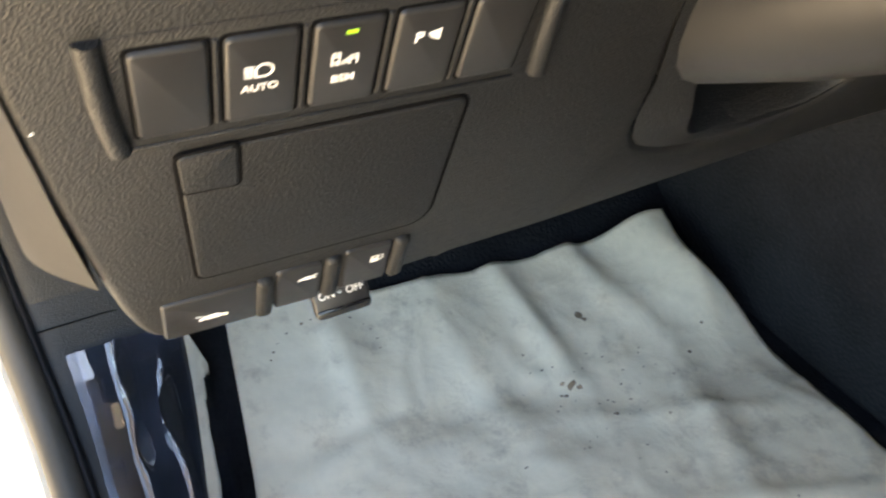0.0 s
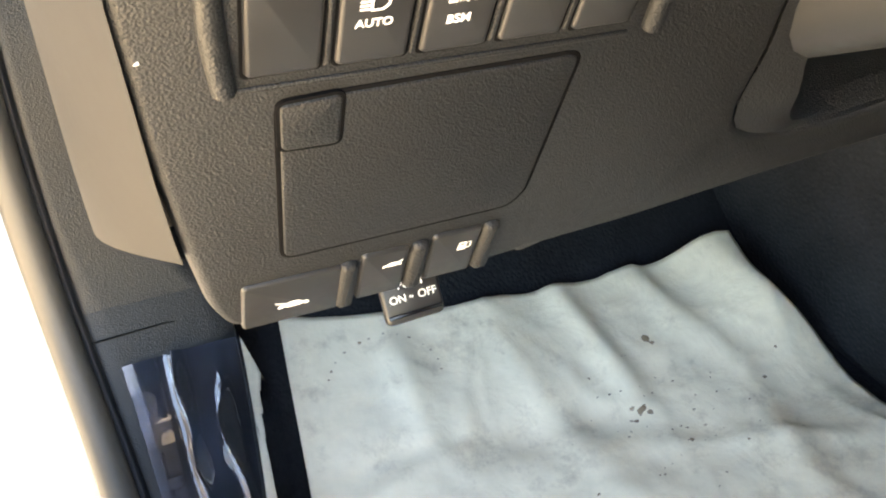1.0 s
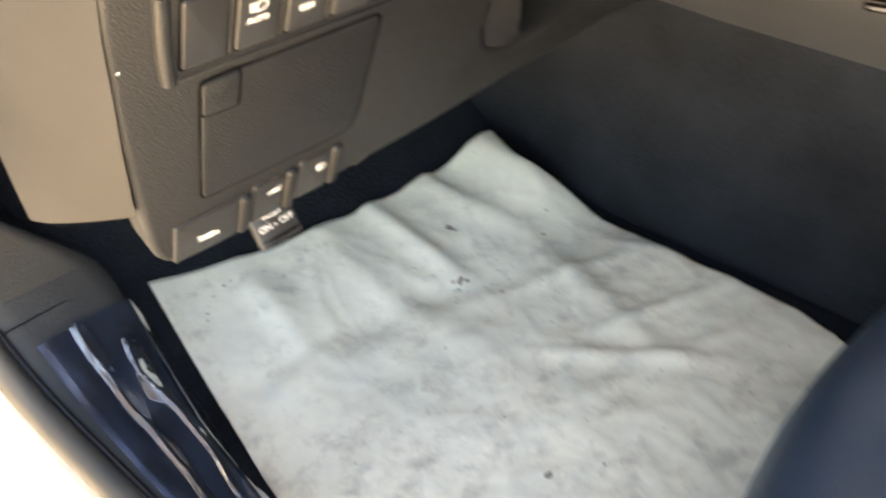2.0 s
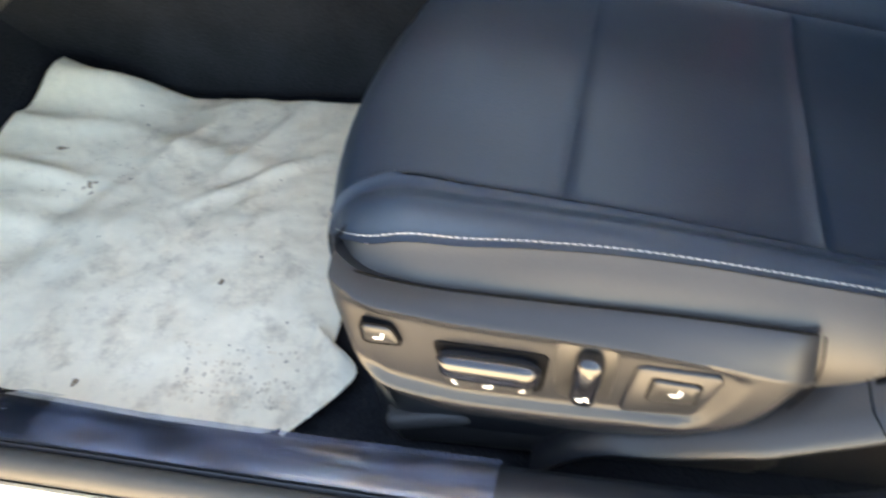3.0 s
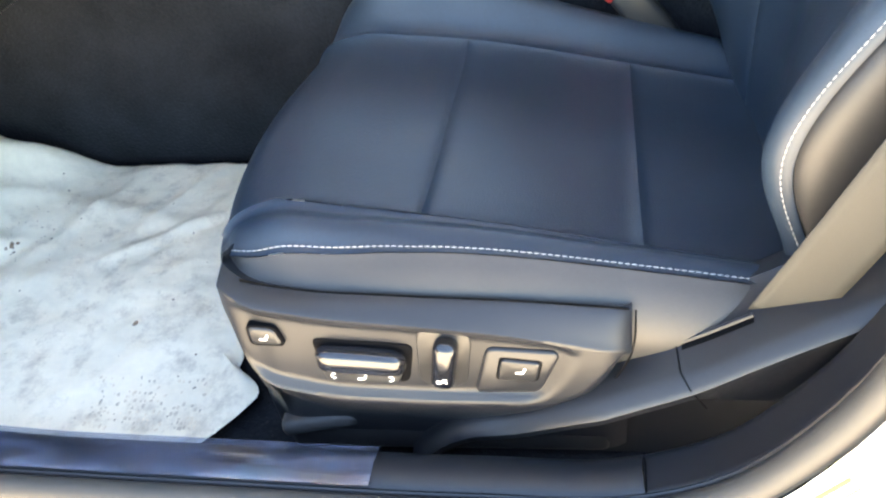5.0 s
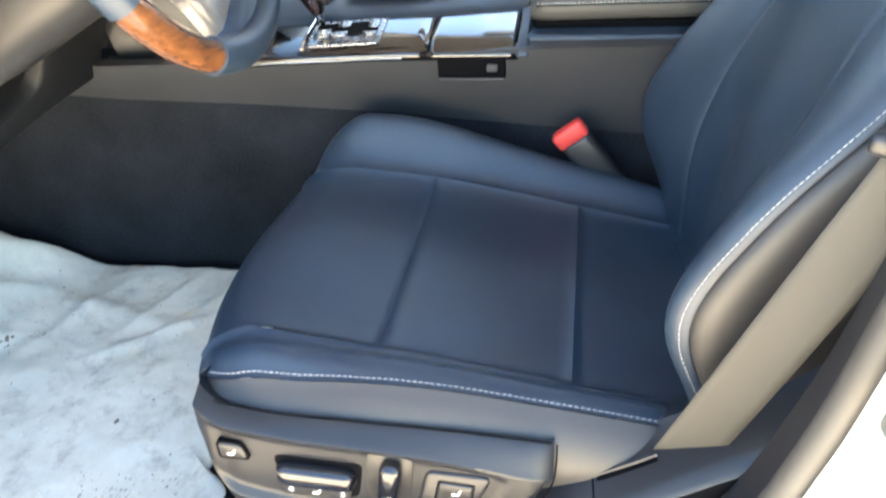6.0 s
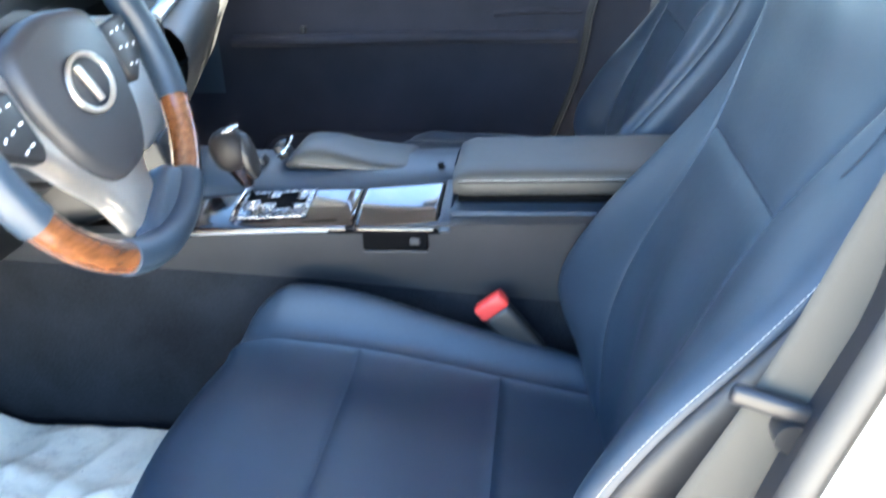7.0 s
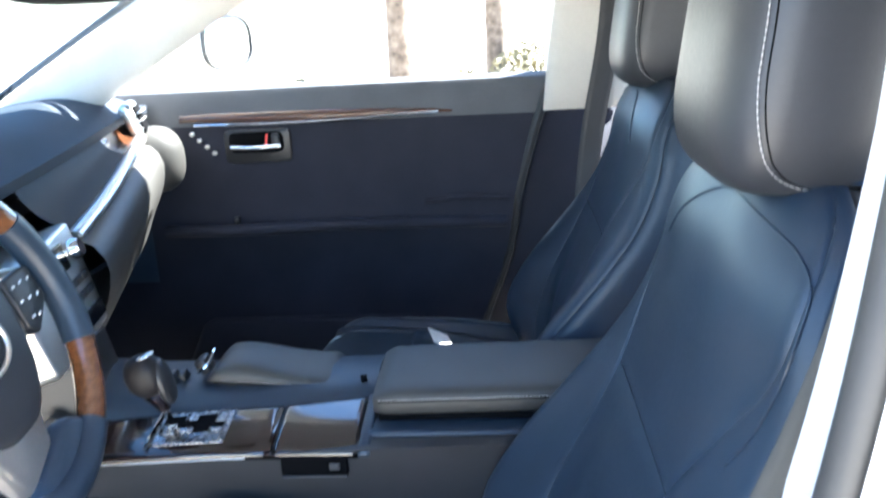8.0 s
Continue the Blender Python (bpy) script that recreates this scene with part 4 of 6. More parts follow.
part("switch_frame", plate(rounded([(-0.319, dz(0.7925)), (-0.157, dz(0.7925)), (-0.157, dz(0.7900)), (-0.319, dz(0.7900))], 0.001, 2), 0.004, DM @ pose(0, 0, 0.0014), 0.0008), DASH, dash)
for i in range(4):
    part("switch_divider", plate(rounded([(-0.0012, -0.022), (0.0012, -0.022), (0.0012, 0.0225), (-0.0012, 0.0225)], 0.0008, 2), 0.006, on_dash(-0.2861 + 0.0322 * i, 0.8180, 0.0018), 0.0008), DASH, dash)
for sx_ in (-0.3265, -0.1500):
    part("recess_rib", tube(curve3([np.array(on_dash(sx_, 0.845, 0.0)).T[3][:3], np.array(on_dash(sx_ + 0.001, 0.815, 0.0012)).T[3][:3], np.array(on_dash(sx_ + 0.004, 0.793, 0.001)).T[3][:3]], 10), 0.0046, 10), DASH, dash)
ic = lambda k, dx, dzz: on_dash(-0.3022 + 0.0322 * k + dx - 0.001, 0.8235 + dzz, 0.0028)
marks([rect(-4.0, 2.4, 3.6, 0.8), rect(-4.0, 0.8, 3.6, 0.8), rect(-4.0, -0.8, 3.6, 0.8), rect(-4.0, -2.4, 3.6, 0.8), arc_band(1.6, 0.2, 3.6, -75, 180, 0.9, 16), rect(-1.5, -1.6, 0.9, 3.2), rect(0.4, -3.0, 4.4, 0.8)], ic(1, 0.0, -0.001), SW[1])
writing("AUTO", 0.0049, ic(1, 0.0, -0.0088), SW[1])
marks([rect(-3.6, 3.4, 3.4, 0.7), rect(-3.6, -2.6, 3.4, 0.7), rect(-5.0, 0.4, 0.7, 6.2), rect(-2.2, 0.4, 0.7, 6.2), rect(-3.6, 1.8, 2.2, 0.7), rect(-3.6, -1.2, 2.2, 0.7), rect(3.6, 1.4, 3.2, 0.7), rect(2.2, -1.0, 0.7, 4.2), rect(5.0, -1.0, 0.7, 4.2), rect(3.6, -0.4, 2.0, 0.7), rect(-0.8, -1.8, 0.6, 1.8), rect(0.3, -1.3, 0.6, 2.4), rect(1.2, -0.9, 0.5, 3.0)], ic(2, 0.0, -0.0022), SW[2])
writing("BSM", 0.0054, ic(2, 0.0, -0.0118), SW[2])
marks([rect(0, 0, 4.6, 1.8)], ic(2, 0.0015, 0.0105), SW[2], "indicator_lamp", GREEN)
writing("P", 0.0075, ic(3, -0.003, 0.002), SW[3])
marks([[(0.5, 1.8), (6.0, 3.4), (6.0, -2.6), (2.6, -1.2)]], ic(3, 0.0, 0.002), SW[3])
# fuse cover with its small square


def grown(poly, d):
    """The outline moved outwards by d."""
    p, n = np.array(poly), len(poly)
    sg = 1 if sum(p[i][0] * p[(i + 1) % n][1] - p[(i + 1) % n][0] * p[i][1] for i in range(n)) > 0 else -1
    out = []
    for i in range(n):
        t = p[(i + 1) % n] - p[i - 1]
        t = t / (np.linalg.norm(t) + 1e-9)
        out.append(p[i] + np.array((t[1], -t[0])) * d * sg)
    return out


cov = rounded([(-0.3030, dz(0.783)), (-0.2985, dz(0.688)), (-0.183, dz(0.690)), (-0.1765, dz(0.699)), (-0.1765, dz(0.784))], 0.006)
part("cover_gap", plate(grown(cov, 0.0020), 0.01, DM @ pose(0, 0, 0.0005), 0.0002), GAP, dash)
part("fuse_cover", plate(cov, 0.01, DM @ pose(0, 0, 0.0014), 0.0012), DASH, dash)
sq = rounded([(-0.3030, dz(0.783)), (-0.3018, dz(0.7600)), (-0.2785, dz(0.7590)), (-0.2790, dz(0.784))], 0.003)
part("square_gap", plate(grown(sq, 0.0016), 0.004, DM @ pose(0, 0, 0.0017), 0.0001), GAP, dash)
part("blank_cap", plate(sq, 0.004, DM @ pose(0, 0, 0.0026), 0.0010), DASH, dash)
LEVERS = []
# release levers along the lower edge
for x0, x1, z0, z1 in ((-0.319, -0.268, 0.634, 0.671), (-0.259, -0.233, 0.637, 0.675), (-0.221, -0.193, 0.640, 0.678)):
    lev = part("release_lever", plate(rounded([(x0, dz(z0)), (x1, dz(z0)), (x1, dz(z1)), (x0, dz(z1))], 0.003), 0.03, DM @ pose(0, 0, 0.002), 0.002), SWITCH, dash)
    LEVERS.append(lev)
for x, z0, z1 in ((-0.2650, 0.634, 0.672), (-0.2270, 0.637, 0.676), (-0.1875, 0.640, 0.679)):
    part("lever_rib", plate(rounded([(x - 0.0052, dz(z0)), (x + 0.0052, dz(z0)), (x + 0.0052, dz(z1)), (x - 0.0052, dz(z1))], 0.005), 0.026, DM @ pose(0, 0, 0.0044), 0.0040), DASH, dash)
car_side = [(-7, -1.2), (-6.4, 0.4), (-3.4, 0.8), (-1.6, 2.0), (2.0, 2.0), (4.0, 0.8), (6.8, 0.3), (7, -1.2), (5, -1.2), (4.2, -0.4), (3.2, -1.2), (-3.0, -1.2), (-3.9, -0.4), (-4.8, -1.2)]
marks([[(1.15 * x, 1.5 * y) for x, y in car_side], [(-3.2, 2.0), (-9.2, 4.4), (-9.4, 3.4), (-3.8, 1.0)]], on_dash(-0.2930, 0.649, 0.0023), LEVERS[0])
marks([[(0.75 * x, 1.1 * y) for x, y in car_side], [(2.4, 1.4), (5.6, 3.4), (6.0, 2.6), (2.9, 0.7)]], on_dash(-0.2417, 0.663, 0.0023), LEVERS[1])
marks([rect(-1.2, -2.8, 5.0, 0.8), rect(-3.0, 0.4, 0.9, 5.6), rect(0.6, 0.4, 0.9, 5.6), rect(-1.2, 3.0, 4.4, 0.9), rect(-1.2, -0.8, 3.4, 3.2), arc_band(2.2, -0.8, 1.6, -180, 0, 0.7, 8), rect(3.45, 1.0, 0.7, 3.4), rect(2.6, 2.6, 1.8, 0.7)], on_dash(-0.2015, 0.665, 0.0023), LEVERS[2])
part("chip", plate(rounded([(-0.001, -0.0008), (0.0012, -0.0006), (0.0008, 0.0009)], 0.0003, 2), 0.0004, on_dash(-0.3495, 0.809, 0.0005), 0.0001), MARK, dash, "tiny pale scuff")
# loose wiring looms and a plug just under the panel's edge
loom = thing("wiring_loom", (-0.05, 0.38, 0.64), "grey taped wiring loom hanging under the dashboard edge", "wiring")
for i in range(4):
    pts = [(-0.165 + 0.026 * j, 0.372 + 0.006 * i + 0.006 * noise.noise(Vector((j * 0.9, i * 3.1, 0.2))), 0.640 + 0.0028 * j + 0.003 * i + 0.010 * noise.noise(Vector((j * 0.8, i * 2.3, 4.0)))) for j in range(10)]
    part("cable", tube(curve3(pts, 40), 0.0030, 8), (GREY_SIDE, PLASTIC, GREY_SIDE, SWITCH)[i], loom)
for x in (-0.145, -0.06, 0.035):
    part("plug", block((0.024, 0.016, 0.012), pose(x, 0.376, 0.640 + 0.10 * (x + 0.165), 10, 8, 20), 0.003), GREY_SIDE, loom)
# foot brake pedal under the panel
brake = thing("parking_brake_pedal", (-0.19, 0.47, 0.50), "black rubber parking brake pedal with white lettering", "pedal")
PM = axes(Vector((-0.1885, 0.440, 0.566)), Vector((0.985, -0.12, 0.12)).normalized(), Vector((0.0, 0.55, 0.835)).normalized(), Vector((-0.1, -0.83, 0.55)).normalized()) @ Matrix.Scale(0.60, 4)
pdl = part("pedal_pad", plate(rounded([(-0.034, -0.026), (0.034, -0.026), (0.034, 0.03), (-0.034, 0.03)], 0.008), 0.014, PM, 0.004), SWITCH, brake)
part("pad_rib", plate(rounded([(-0.032, -0.020), (0.032, -0.020), (0.032, -0.015), (-0.032, -0.015)], 0.002), 0.004, PM @ pose(0, 0, 0.0015), 0.001), GLOSS_BLACK, pdl)
writing("PUSH", 0.0125, PM @ pose(0, 0.016, 0.0003), pdl)
writing("ON", 0.0125, PM @ pose(-0.017, 0.001, 0.0003), pdl)
writing("OFF", 0.0125, PM @ pose(0.0175, 0.001, 0.0003), pdl)
marks([[(-2.6, 0), (-0.4, 2), (-0.4, -2)], [(2.6, 0), (0.4, -2), (0.4, 2)]], PM @ pose(-0.001, 0.001, 0.0003), pdl)
part("pedal_arm", tube([(-0.188, 0.452, 0.56), (-0.19, 0.50, 0.60), (-0.19, 0.56, 0.72)], 0.010, 8), SWITCH, brake)
# steering column cover
col = []
for k, (y, z, w, h) in enumerate(((0.33, 0.80, 0.055, 0.06), (0.25, 0.84, 0.062, 0.062), (0.16, 0.885, 0.064, 0.058), (0.10, 0.915, 0.058, 0.052))):
    col.append([(-0.008 + w * math.copysign(abs(math.cos(a)) ** 0.6, math.cos(a)), y + 0.3 * h * math.sin(a), z + 0.010 + h * math.copysign(abs(math.sin(a)) ** 0.7, math.sin(a))) for a in np.linspace(0, 2 * math.pi, 24, endpoint=False)])
part("column_cover", grid(col, True, True), SWITCH, dash, "grey plastic steering column cover")

# upper dash: one long shape from door to door, by its outline at several widths
def dash_section(x):
    k = min(1, abs(x - 0.36) / 0.70)
    lean, ze = 0.035 * k ** 2, float(np.interp(abs(x - 0.36), [0, 0.1, 0.6, 0.8], [1.032, 1.040, 1.080, 1.085]))
    return curve3([(x, y + lean * f, z) for y, z, f in ((0.93, 1.03, 0), (0.70, 1.085, 0.2), (0.52, 1.118, 0.4), (0.40, 1.122, 0.6), (0.33, 0.35 * ze + 0.65 * 1.122, 1), (0.285, 0.75 * ze + 0.25 * 1.118, 1), (0.262, ze + 0.008, 1), (0.257, ze, 1), (0.262, ze - 0.008, 1))], 36)


def dash_edge(x):
    return np.array((x, 0.262 + 0.035 * min(1, abs(x - 0.36) / 0.7) ** 2, float(np.interp(abs(x - 0.36), [0, 0.1, 0.6, 0.8], [1.032, 1.040, 1.080, 1.085]))))


part("dash_top", grid([dash_section(x) for x in np.linspace(-0.43, 1.14, 32)]), DASH_TOP, dash, "black stitched dashboard top")
part("dash_shade", grid([[(x, dash_edge(x)[1] + dy, dash_edge(x)[2] + z) for dy, z in ((0, -0.008), (0.05, -0.012), (0.06, -0.05), (0.045, -0.075))] for x in np.linspace(-0.40, 1.04, 24)]), SWITCH, dash)
part("dash_fill", grid([[(x, 0.33, 1.0), (x, 0.335, 0.95), (x, 0.34, 0.80)] for x in np.linspace(-0.35, 1.04, 6)]), SWITCH, dash)
# passenger side: silver strip, wood strip, rounded bolster, glove box
strip = curve3([(0.50, 0.19, 0.955), (0.66, 0.205, 0.985), (0.84, 0.235, 1.02), (0.99, 0.27, 1.04)], 20)
rows = []
for p in strip:
    a, b = p + np.array((0, 0.006, 0.007)), dash_edge(p[0]) + np.array((0, 0.012, -0.011))
    rows.append([a + (b - a) * k + np.array((0, 0.010 * math.sin(math.pi * k), -0.004 * math.sin(math.pi * k))) for k in np.linspace(0, 1, 8)])
part("strip_backing", grid(rows[:15]), DASH, dash)
part("wood_strip", grid(rows[14:]), DOOR_WOOD, dash, "varnished dark wood strip")
part("silver_strip", tube(strip, 0.0135, 14, 0.8), SILVER, dash, "satin silver strip")
rows = []
for x in np.linspace(0.50, 1.04, 18):
    q = strip[0] + (strip[-1] - strip[0]) * (x - 0.5) / 0.49
    sh = 0.035 * max(0, (x - 0.95) / 0.09) ** 2
    sec = curve3([(x, y + sh, z) for y, z in ((q[1] + 0.02, q[2] - 0.005), (q[1] - 0.022, q[2] - 0.012), (q[1] - 0.045, q[2] - 0.04), (q[1] - 0.043, q[2] - 0.09), (q[1] - 0.015, q[2] - 0.15), (q[1] + 0.015, q[2] - 0.215), (q[1] + 0.07, q[2] - 0.28), (q[1] + 0.14, q[2] - 0.325), (q[1] + 0.24, q[2] - 0.335), (0.9, q[2] - 0.30))], 40)
    rows.append(list(sec))
# tinted leather copy stands in for sun on the dash end
part("glove_box", grid(rows), LEATHER_TAN_LIT, dash, "black soft glove box front")
part("end_bolster", ball((0.058, 0.068, 0.072), pose(1.016, 0.264, 0.985, 0, 0, 20), 0.8), LEATHER_TAN_LIT, dash)
part("glove_box_end", grid([[(1.042, y, z) for y in (0.30, 0.6, 0.93)] for z in (0.70, 0.9, 1.05)]), LEATHER, dash)
# centre stack: silver panel with buttons and a knob
SM = axes(Vector((0.40, 0.165, 0.93)), Vector((0.985, 0.17, 0)).normalized(), Vector((-0.03, 0.28, 0.96)).normalized(), Vector((0.16, -0.945, 0.28)).normalized())
stack = part("centre_panel", plate(rounded([(-0.16, -0.11), (0.085, -0.11), (0.10, 0.0), (0.10, 0.055), (-0.16, 0.04)], 0.012), 0.25, SM, 0.006), SILVER, dash, "satin silver centre panel with radio buttons")
part("panel_base", plate(rounded([(-0.09, -0.20), (0.07, -0.20), (0.085, -0.112), (-0.09, -0.112)], 0.012), 0.2, SM @ pose(0, 0, -0.012), 0.006), SWITCH, dash)
part("display", plate(rounded([(-0.10, -0.005), (0.035, -0.005), (0.035, 0.035), (-0.10, 0.035)], 0.004), 0.004, SM @ pose(0, 0, 0.002), 0.001), GLOSS_BLACK, stack)
part("knob", tube([np.array(SM @ Vector((0.062, 0.015, z))) for z in (0.0, 0.012, 0.018)], [0.017, 0.016, 0.013], 20), CHROME, stack, "round chrome knob")
for i in range(3):
    for j in range(2):
        part("button", plate(rounded([(-0.011, -0.006), (0.011, -0.006), (0.011, 0.006), (-0.011, 0.006)], 0.002), 0.006, SM @ pose(0.064 - 0.027 * i, -0.028 - 0.022 * j, 0.004), 0.001), SWITCH, stack)
part("lower_button", plate(rounded([(-0.05, -0.012), (0.05, -0.012), (0.05, 0.012), (-0.05, 0.012)], 0.004), 0.006, SM @ pose(0.03, -0.085, 0.003), 0.001), GLOSS_BLACK, stack)
# instrument hood in front of the wheel
hood = []
for x in np.linspace(-0.20, 0.22, 15):
    k = (x - 0.01) / 0.21
    h = 0.075 * (1 - k * k) ** 0.6 if abs(k) < 1 else 0
    hood.append([(x, 0.60, 1.09), (x, 0.40, 1.118 + h * 0.7), (x, 0.27, 1.115 + h), (x, 0.255, 1.10 + h), (x, 0.28, 1.085 + h * 0.9), (x, 0.38, 1.08 + h * 0.4)])
part("instrument_hood", grid(hood), LEATHER, dash)
part("instrument_face", plate(rounded([(-0.18, -0.08), (0.18, -0.08), (0.18, 0.07), (-0.18, 0.07)], 0.03), 0.01, axes(Vector((0.01, 0.37, 1.06)), Vector((1, 0, 0)), Vector((0, 0.3, 0.95)), Vector((0, -0.95, 0.3))), 0.003), GLOSS_BLACK, dash)
vent = part("side_vent", block((0.085, 0.03, 0.075), pose(1.0, 0.285, 1.075, -20, 0, 15), 0.012), SILVER, dash, "silver framed air vent")
part("vent_mouth", block((0.068, 0.02, 0.058), pose(1.0, 0.276, 1.074, -20, 0, 15), 0.004), GAP, vent)
for i in range(3):
    part("slat", block((0.066, 0.010, 0.004), pose(1.0, 0.266, 1.058 + 0.017 * i, -20, 0, 15), 0.0015), SILVER, vent)

# ---- centre console ----
con = thing("centre_console", (0.36, -0.1, 0.335), "dark plastic centre console with dark wood trim and padded armrest", "console")
rows = []
for y, zt, zc in ((0.42, 0.70, 0.63), (0.30, 0.695, 0.622), (0.10, 0.698, 0.615), (-0.10, 0.706, 0.603), (-0.30, 0.715, 0.585), (-0.62, 0.72, 0.56)):
    rows.append([(0.278, y, zc - 0.004), (0.268, y, zc + 0.03), (0.253, y, zc + 0.6 * (zt - zc)), (0.241, y, zt - 0.002), (0.238, y, zt + 0.006), (0.26, y, zt + 0.009)])
part("side_wall", grid(rows), GREY_SIDE, con, "grey plastic console side")
part("side_wall", grid([[(0.72 - p[0], p[1], p[2]) for p in r] for r in rows]), GREY_SIDE, con)
part("side_carpet", grid([[(x, y, z) for x, z in ((0.30, 0.33), (0.276, 0.36), (0.272, 0.50), (0.272, 0.66))] for y in (0.92, 0.4, 0.0, -0.7)]), CARPET, con, "dark carpet on the console flank")
part("side_carpet", grid([[(0.72 - x, y, z) for x, z in ((0.30, 0.33), (0.276, 0.36), (0.272, 0.50), (0.272, 0.66))] for y in (0.92, 0.4, 0.0, -0.7)]), CARPET, con)
# top deck
rows = []
for y, z, xa in ((0.36, 0.80, 0.30), (0.24, 0.768, 0.312), (0.16, 0.752, 0.318), (0.06, 0.743, 0.326), (-0.05, 0.742, 0.330), (-0.16, 0.743, 0.337), (-0.29, 0.745, 0.362)):
    rows.append([(xa - 0.008, y, z - 0.016), (xa - 0.002, y, z - 0.005), (xa + 0.006, y, z), (0.39, y, z + 0.006), (0.44, y, z + 0.009), (0.484, y, z + 0.004), (0.494, y, z - 0.008), (0.497, y, z - 0.08)])
part("top_deck", grid(rows), LEATHER, con)
part("deck_notch", block((0.022, 0.010, 0.004), pose(0.392, -0.270, 0.7512, 0, 0, 12), 0.003), GAP, con)


# low dark wood panels between the deck and the driver: a steep lower lip, then almost flat
def on_slope(y, k, lift=0.0):
    za = float(np.interp(y, [-0.28, -0.10, 0.06, 0.15], [0.713, 0.712, 0.705, 0.699]))
    x1 = float(np.interp(y, [-0.28, -0.16, 0.0, 0.15], [0.361, 0.334, 0.326, 0.316]))
    x0 = 0.2365
    return (x0 + (x1 - x0) * k, y, za + 0.026 * k + 0.0075 * math.sin(math.pi * min(1.0, max(0.0, k) ** 0.55)) + lift)


def slope(y0, y1, name, mat, lift=0.0, k0=0.0, k1=1.0, n=14):
    ob = part(name, grid([[on_slope(y, k, lift) for k in np.linspace(k0, k1, 14)] for y in np.linspace(y0, y1, n)]), mat, con)
    ob.modifiers.new("thickness", "SOLIDIFY").thickness = 0.004
    return ob


slope(-0.280, -0.1655, "wood_lid", DARK_WOOD)
slope(-0.1635, 0.15, "wood_panel", DARK_WOOD)
slope(-0.284, 0.15, "panel_gap", GAP, -0.005, 0.01, 1.0)
slope(-0.298, -0.2825, "lid_frame", LEATHER, 0.0015, -0.02, 1.05, 4)
part("silver_edge", tube([on_slope(y, -0.01, -0.001) for y in np.linspace(-0.130, 0.145, 24)], 0.0012, 8), SPOKE, con)
# stepped shift gate: a chrome plate with a dark slot that zigzags between two tongues
slope(-0.096, 0.010, "gate_plate", GATE, 0.0022, 0.20, 0.95)
slope(-0.088, 0.000, "gate_slot", GAP, 0.0034, 0.42, 0.84)
for y0, y1, k0, k1 in ((-0.022, 0.000, 0.40, 0.60), (-0.047, -0.022, 0.40, 0.50), (-0.047, -0.030, 0.70, 0.86), (-0.088, -0.074, 0.62, 0.86), (-0.088, -0.070, 0.40, 0.47)):
    slope(y0, y1, "gate_tongue", GATE, 0.0050, k0, k1, 4)
for i in range(4):
    part("gate_mark", block((0.004, 0.004, 0.0006), Matrix.Translation(on_slope(-0.030 - 0.013 * i, 0.31, 0.0030)), 0.0002, 1), GREY_PRINT, con)
part("gate_rim", tube([on_slope(0.010, k, 0.004) for k in np.linspace(0.12, 0.98, 8)], 0.0022, 8), CHROME, con)
# gear lever
part("lever_stalk", tube([(0.306, -0.006, 0.738), (0.303, -0.003, 0.752), (0.298, 0.000, 0.768)], [0.005, 0.006, 0.010], 12), CHROME, con)
part("knob_collar", tube(curve3([(0.300, -0.004, 0.755), (0.296, 0.000, 0.772), (0.290, 0.004, 0.790), (0.286, 0.008, 0.806)], 10), [0.0085 + 0.0135 * (k / 10) ** 0.8 for k in range(11)], 22), DARK_WOOD, con, "tapered dark wood neck")
part("lever_knob", ball((0.0225, 0.027, 0.031), pose(0.284, 0.010, 0.812, -20, 0, 0), 0.85), KNOB, con, "leather gear knob with dark wood back and chrome cap")
part("knob_back", ball((0.020, 0.010, 0.034), pose(0.288, -0.014, 0.802, -14, 0, 0), 0.9), SWITCH, con)
part("knob_cap", ball((0.012, 0.014, 0.004), pose(0.281, 0.005, 0.842, -20, 0, 0), 1.0), CHROME, con)
# palm rest, its toggle and three small buttons
PR = pose(0.443, -0.130, 0.749, 4.5)
palm = []
for v in np.linspace(0, 1, 26):
    y = 0.097 - 0.194 * v
    end = min(1.0, (min(v, 1 - v) / 0.09)) ** 0.45
    h = (0.012 + 0.013 * math.exp(-((v - 0.25) / 0.28) ** 2)) * end
    w = 0.060 * (0.90 + 0.10 * end)
    palm.append([PR @ Vector((w * math.copysign(abs(math.cos(a)) ** 0.55, math.cos(a)), y, (h if math.sin(a) > 0 else 0.012) * math.copysign(abs(math.sin(a)) ** 0.6, math.sin(a)))) for a in np.linspace(0, 2 * math.pi, 28, endpoint=False)])
part("palm_rest", grid(palm, True, True), LEATHER_TAN_LIT, con, "padded black palm rest with stitching")
part("palm_seam", tube([PR @ Vector((-0.0605, y, -0.002)) for y in np.linspace(0.085, -0.088, 20)], 0.0009, 6), GAP, con)
stitches([np.array(PR @ Vector((-0.0600, y, 0.0015))) for y in np.linspace(0.075, -0.080, 24)], con, width=0.0004)
part("touch_button", block((0.030, 0.020, 0.026), pose(0.420, -0.022, 0.768, -32), 0.006), SWITCH, con)
part("touch_rim", tube(curve3([(0.399, -0.018, 0.763), (0.404, -0.030, 0.772), (0.418, -0.035, 0.782), (0.436, -0.033, 0.784)], 12), 0.0030, 8), CHROME, con, "bright chrome rim of the toggle")
for i in range(3):
    part("menu_button", block((0.026, 0.008, 0.014), pose(0.404, 0.006 + 0.015 * i, 0.757, -30), 0.003), SWITCH, con)
# round chrome-ringed button ahead of the lever
part("start_button", tube([(0.285, 0.150, 0.728), (0.281, 0.142, 0.742), (0.280, 0.140, 0.745)], [0.019, 0.019, 0.012], 20), CHROME, con, "round chrome button")
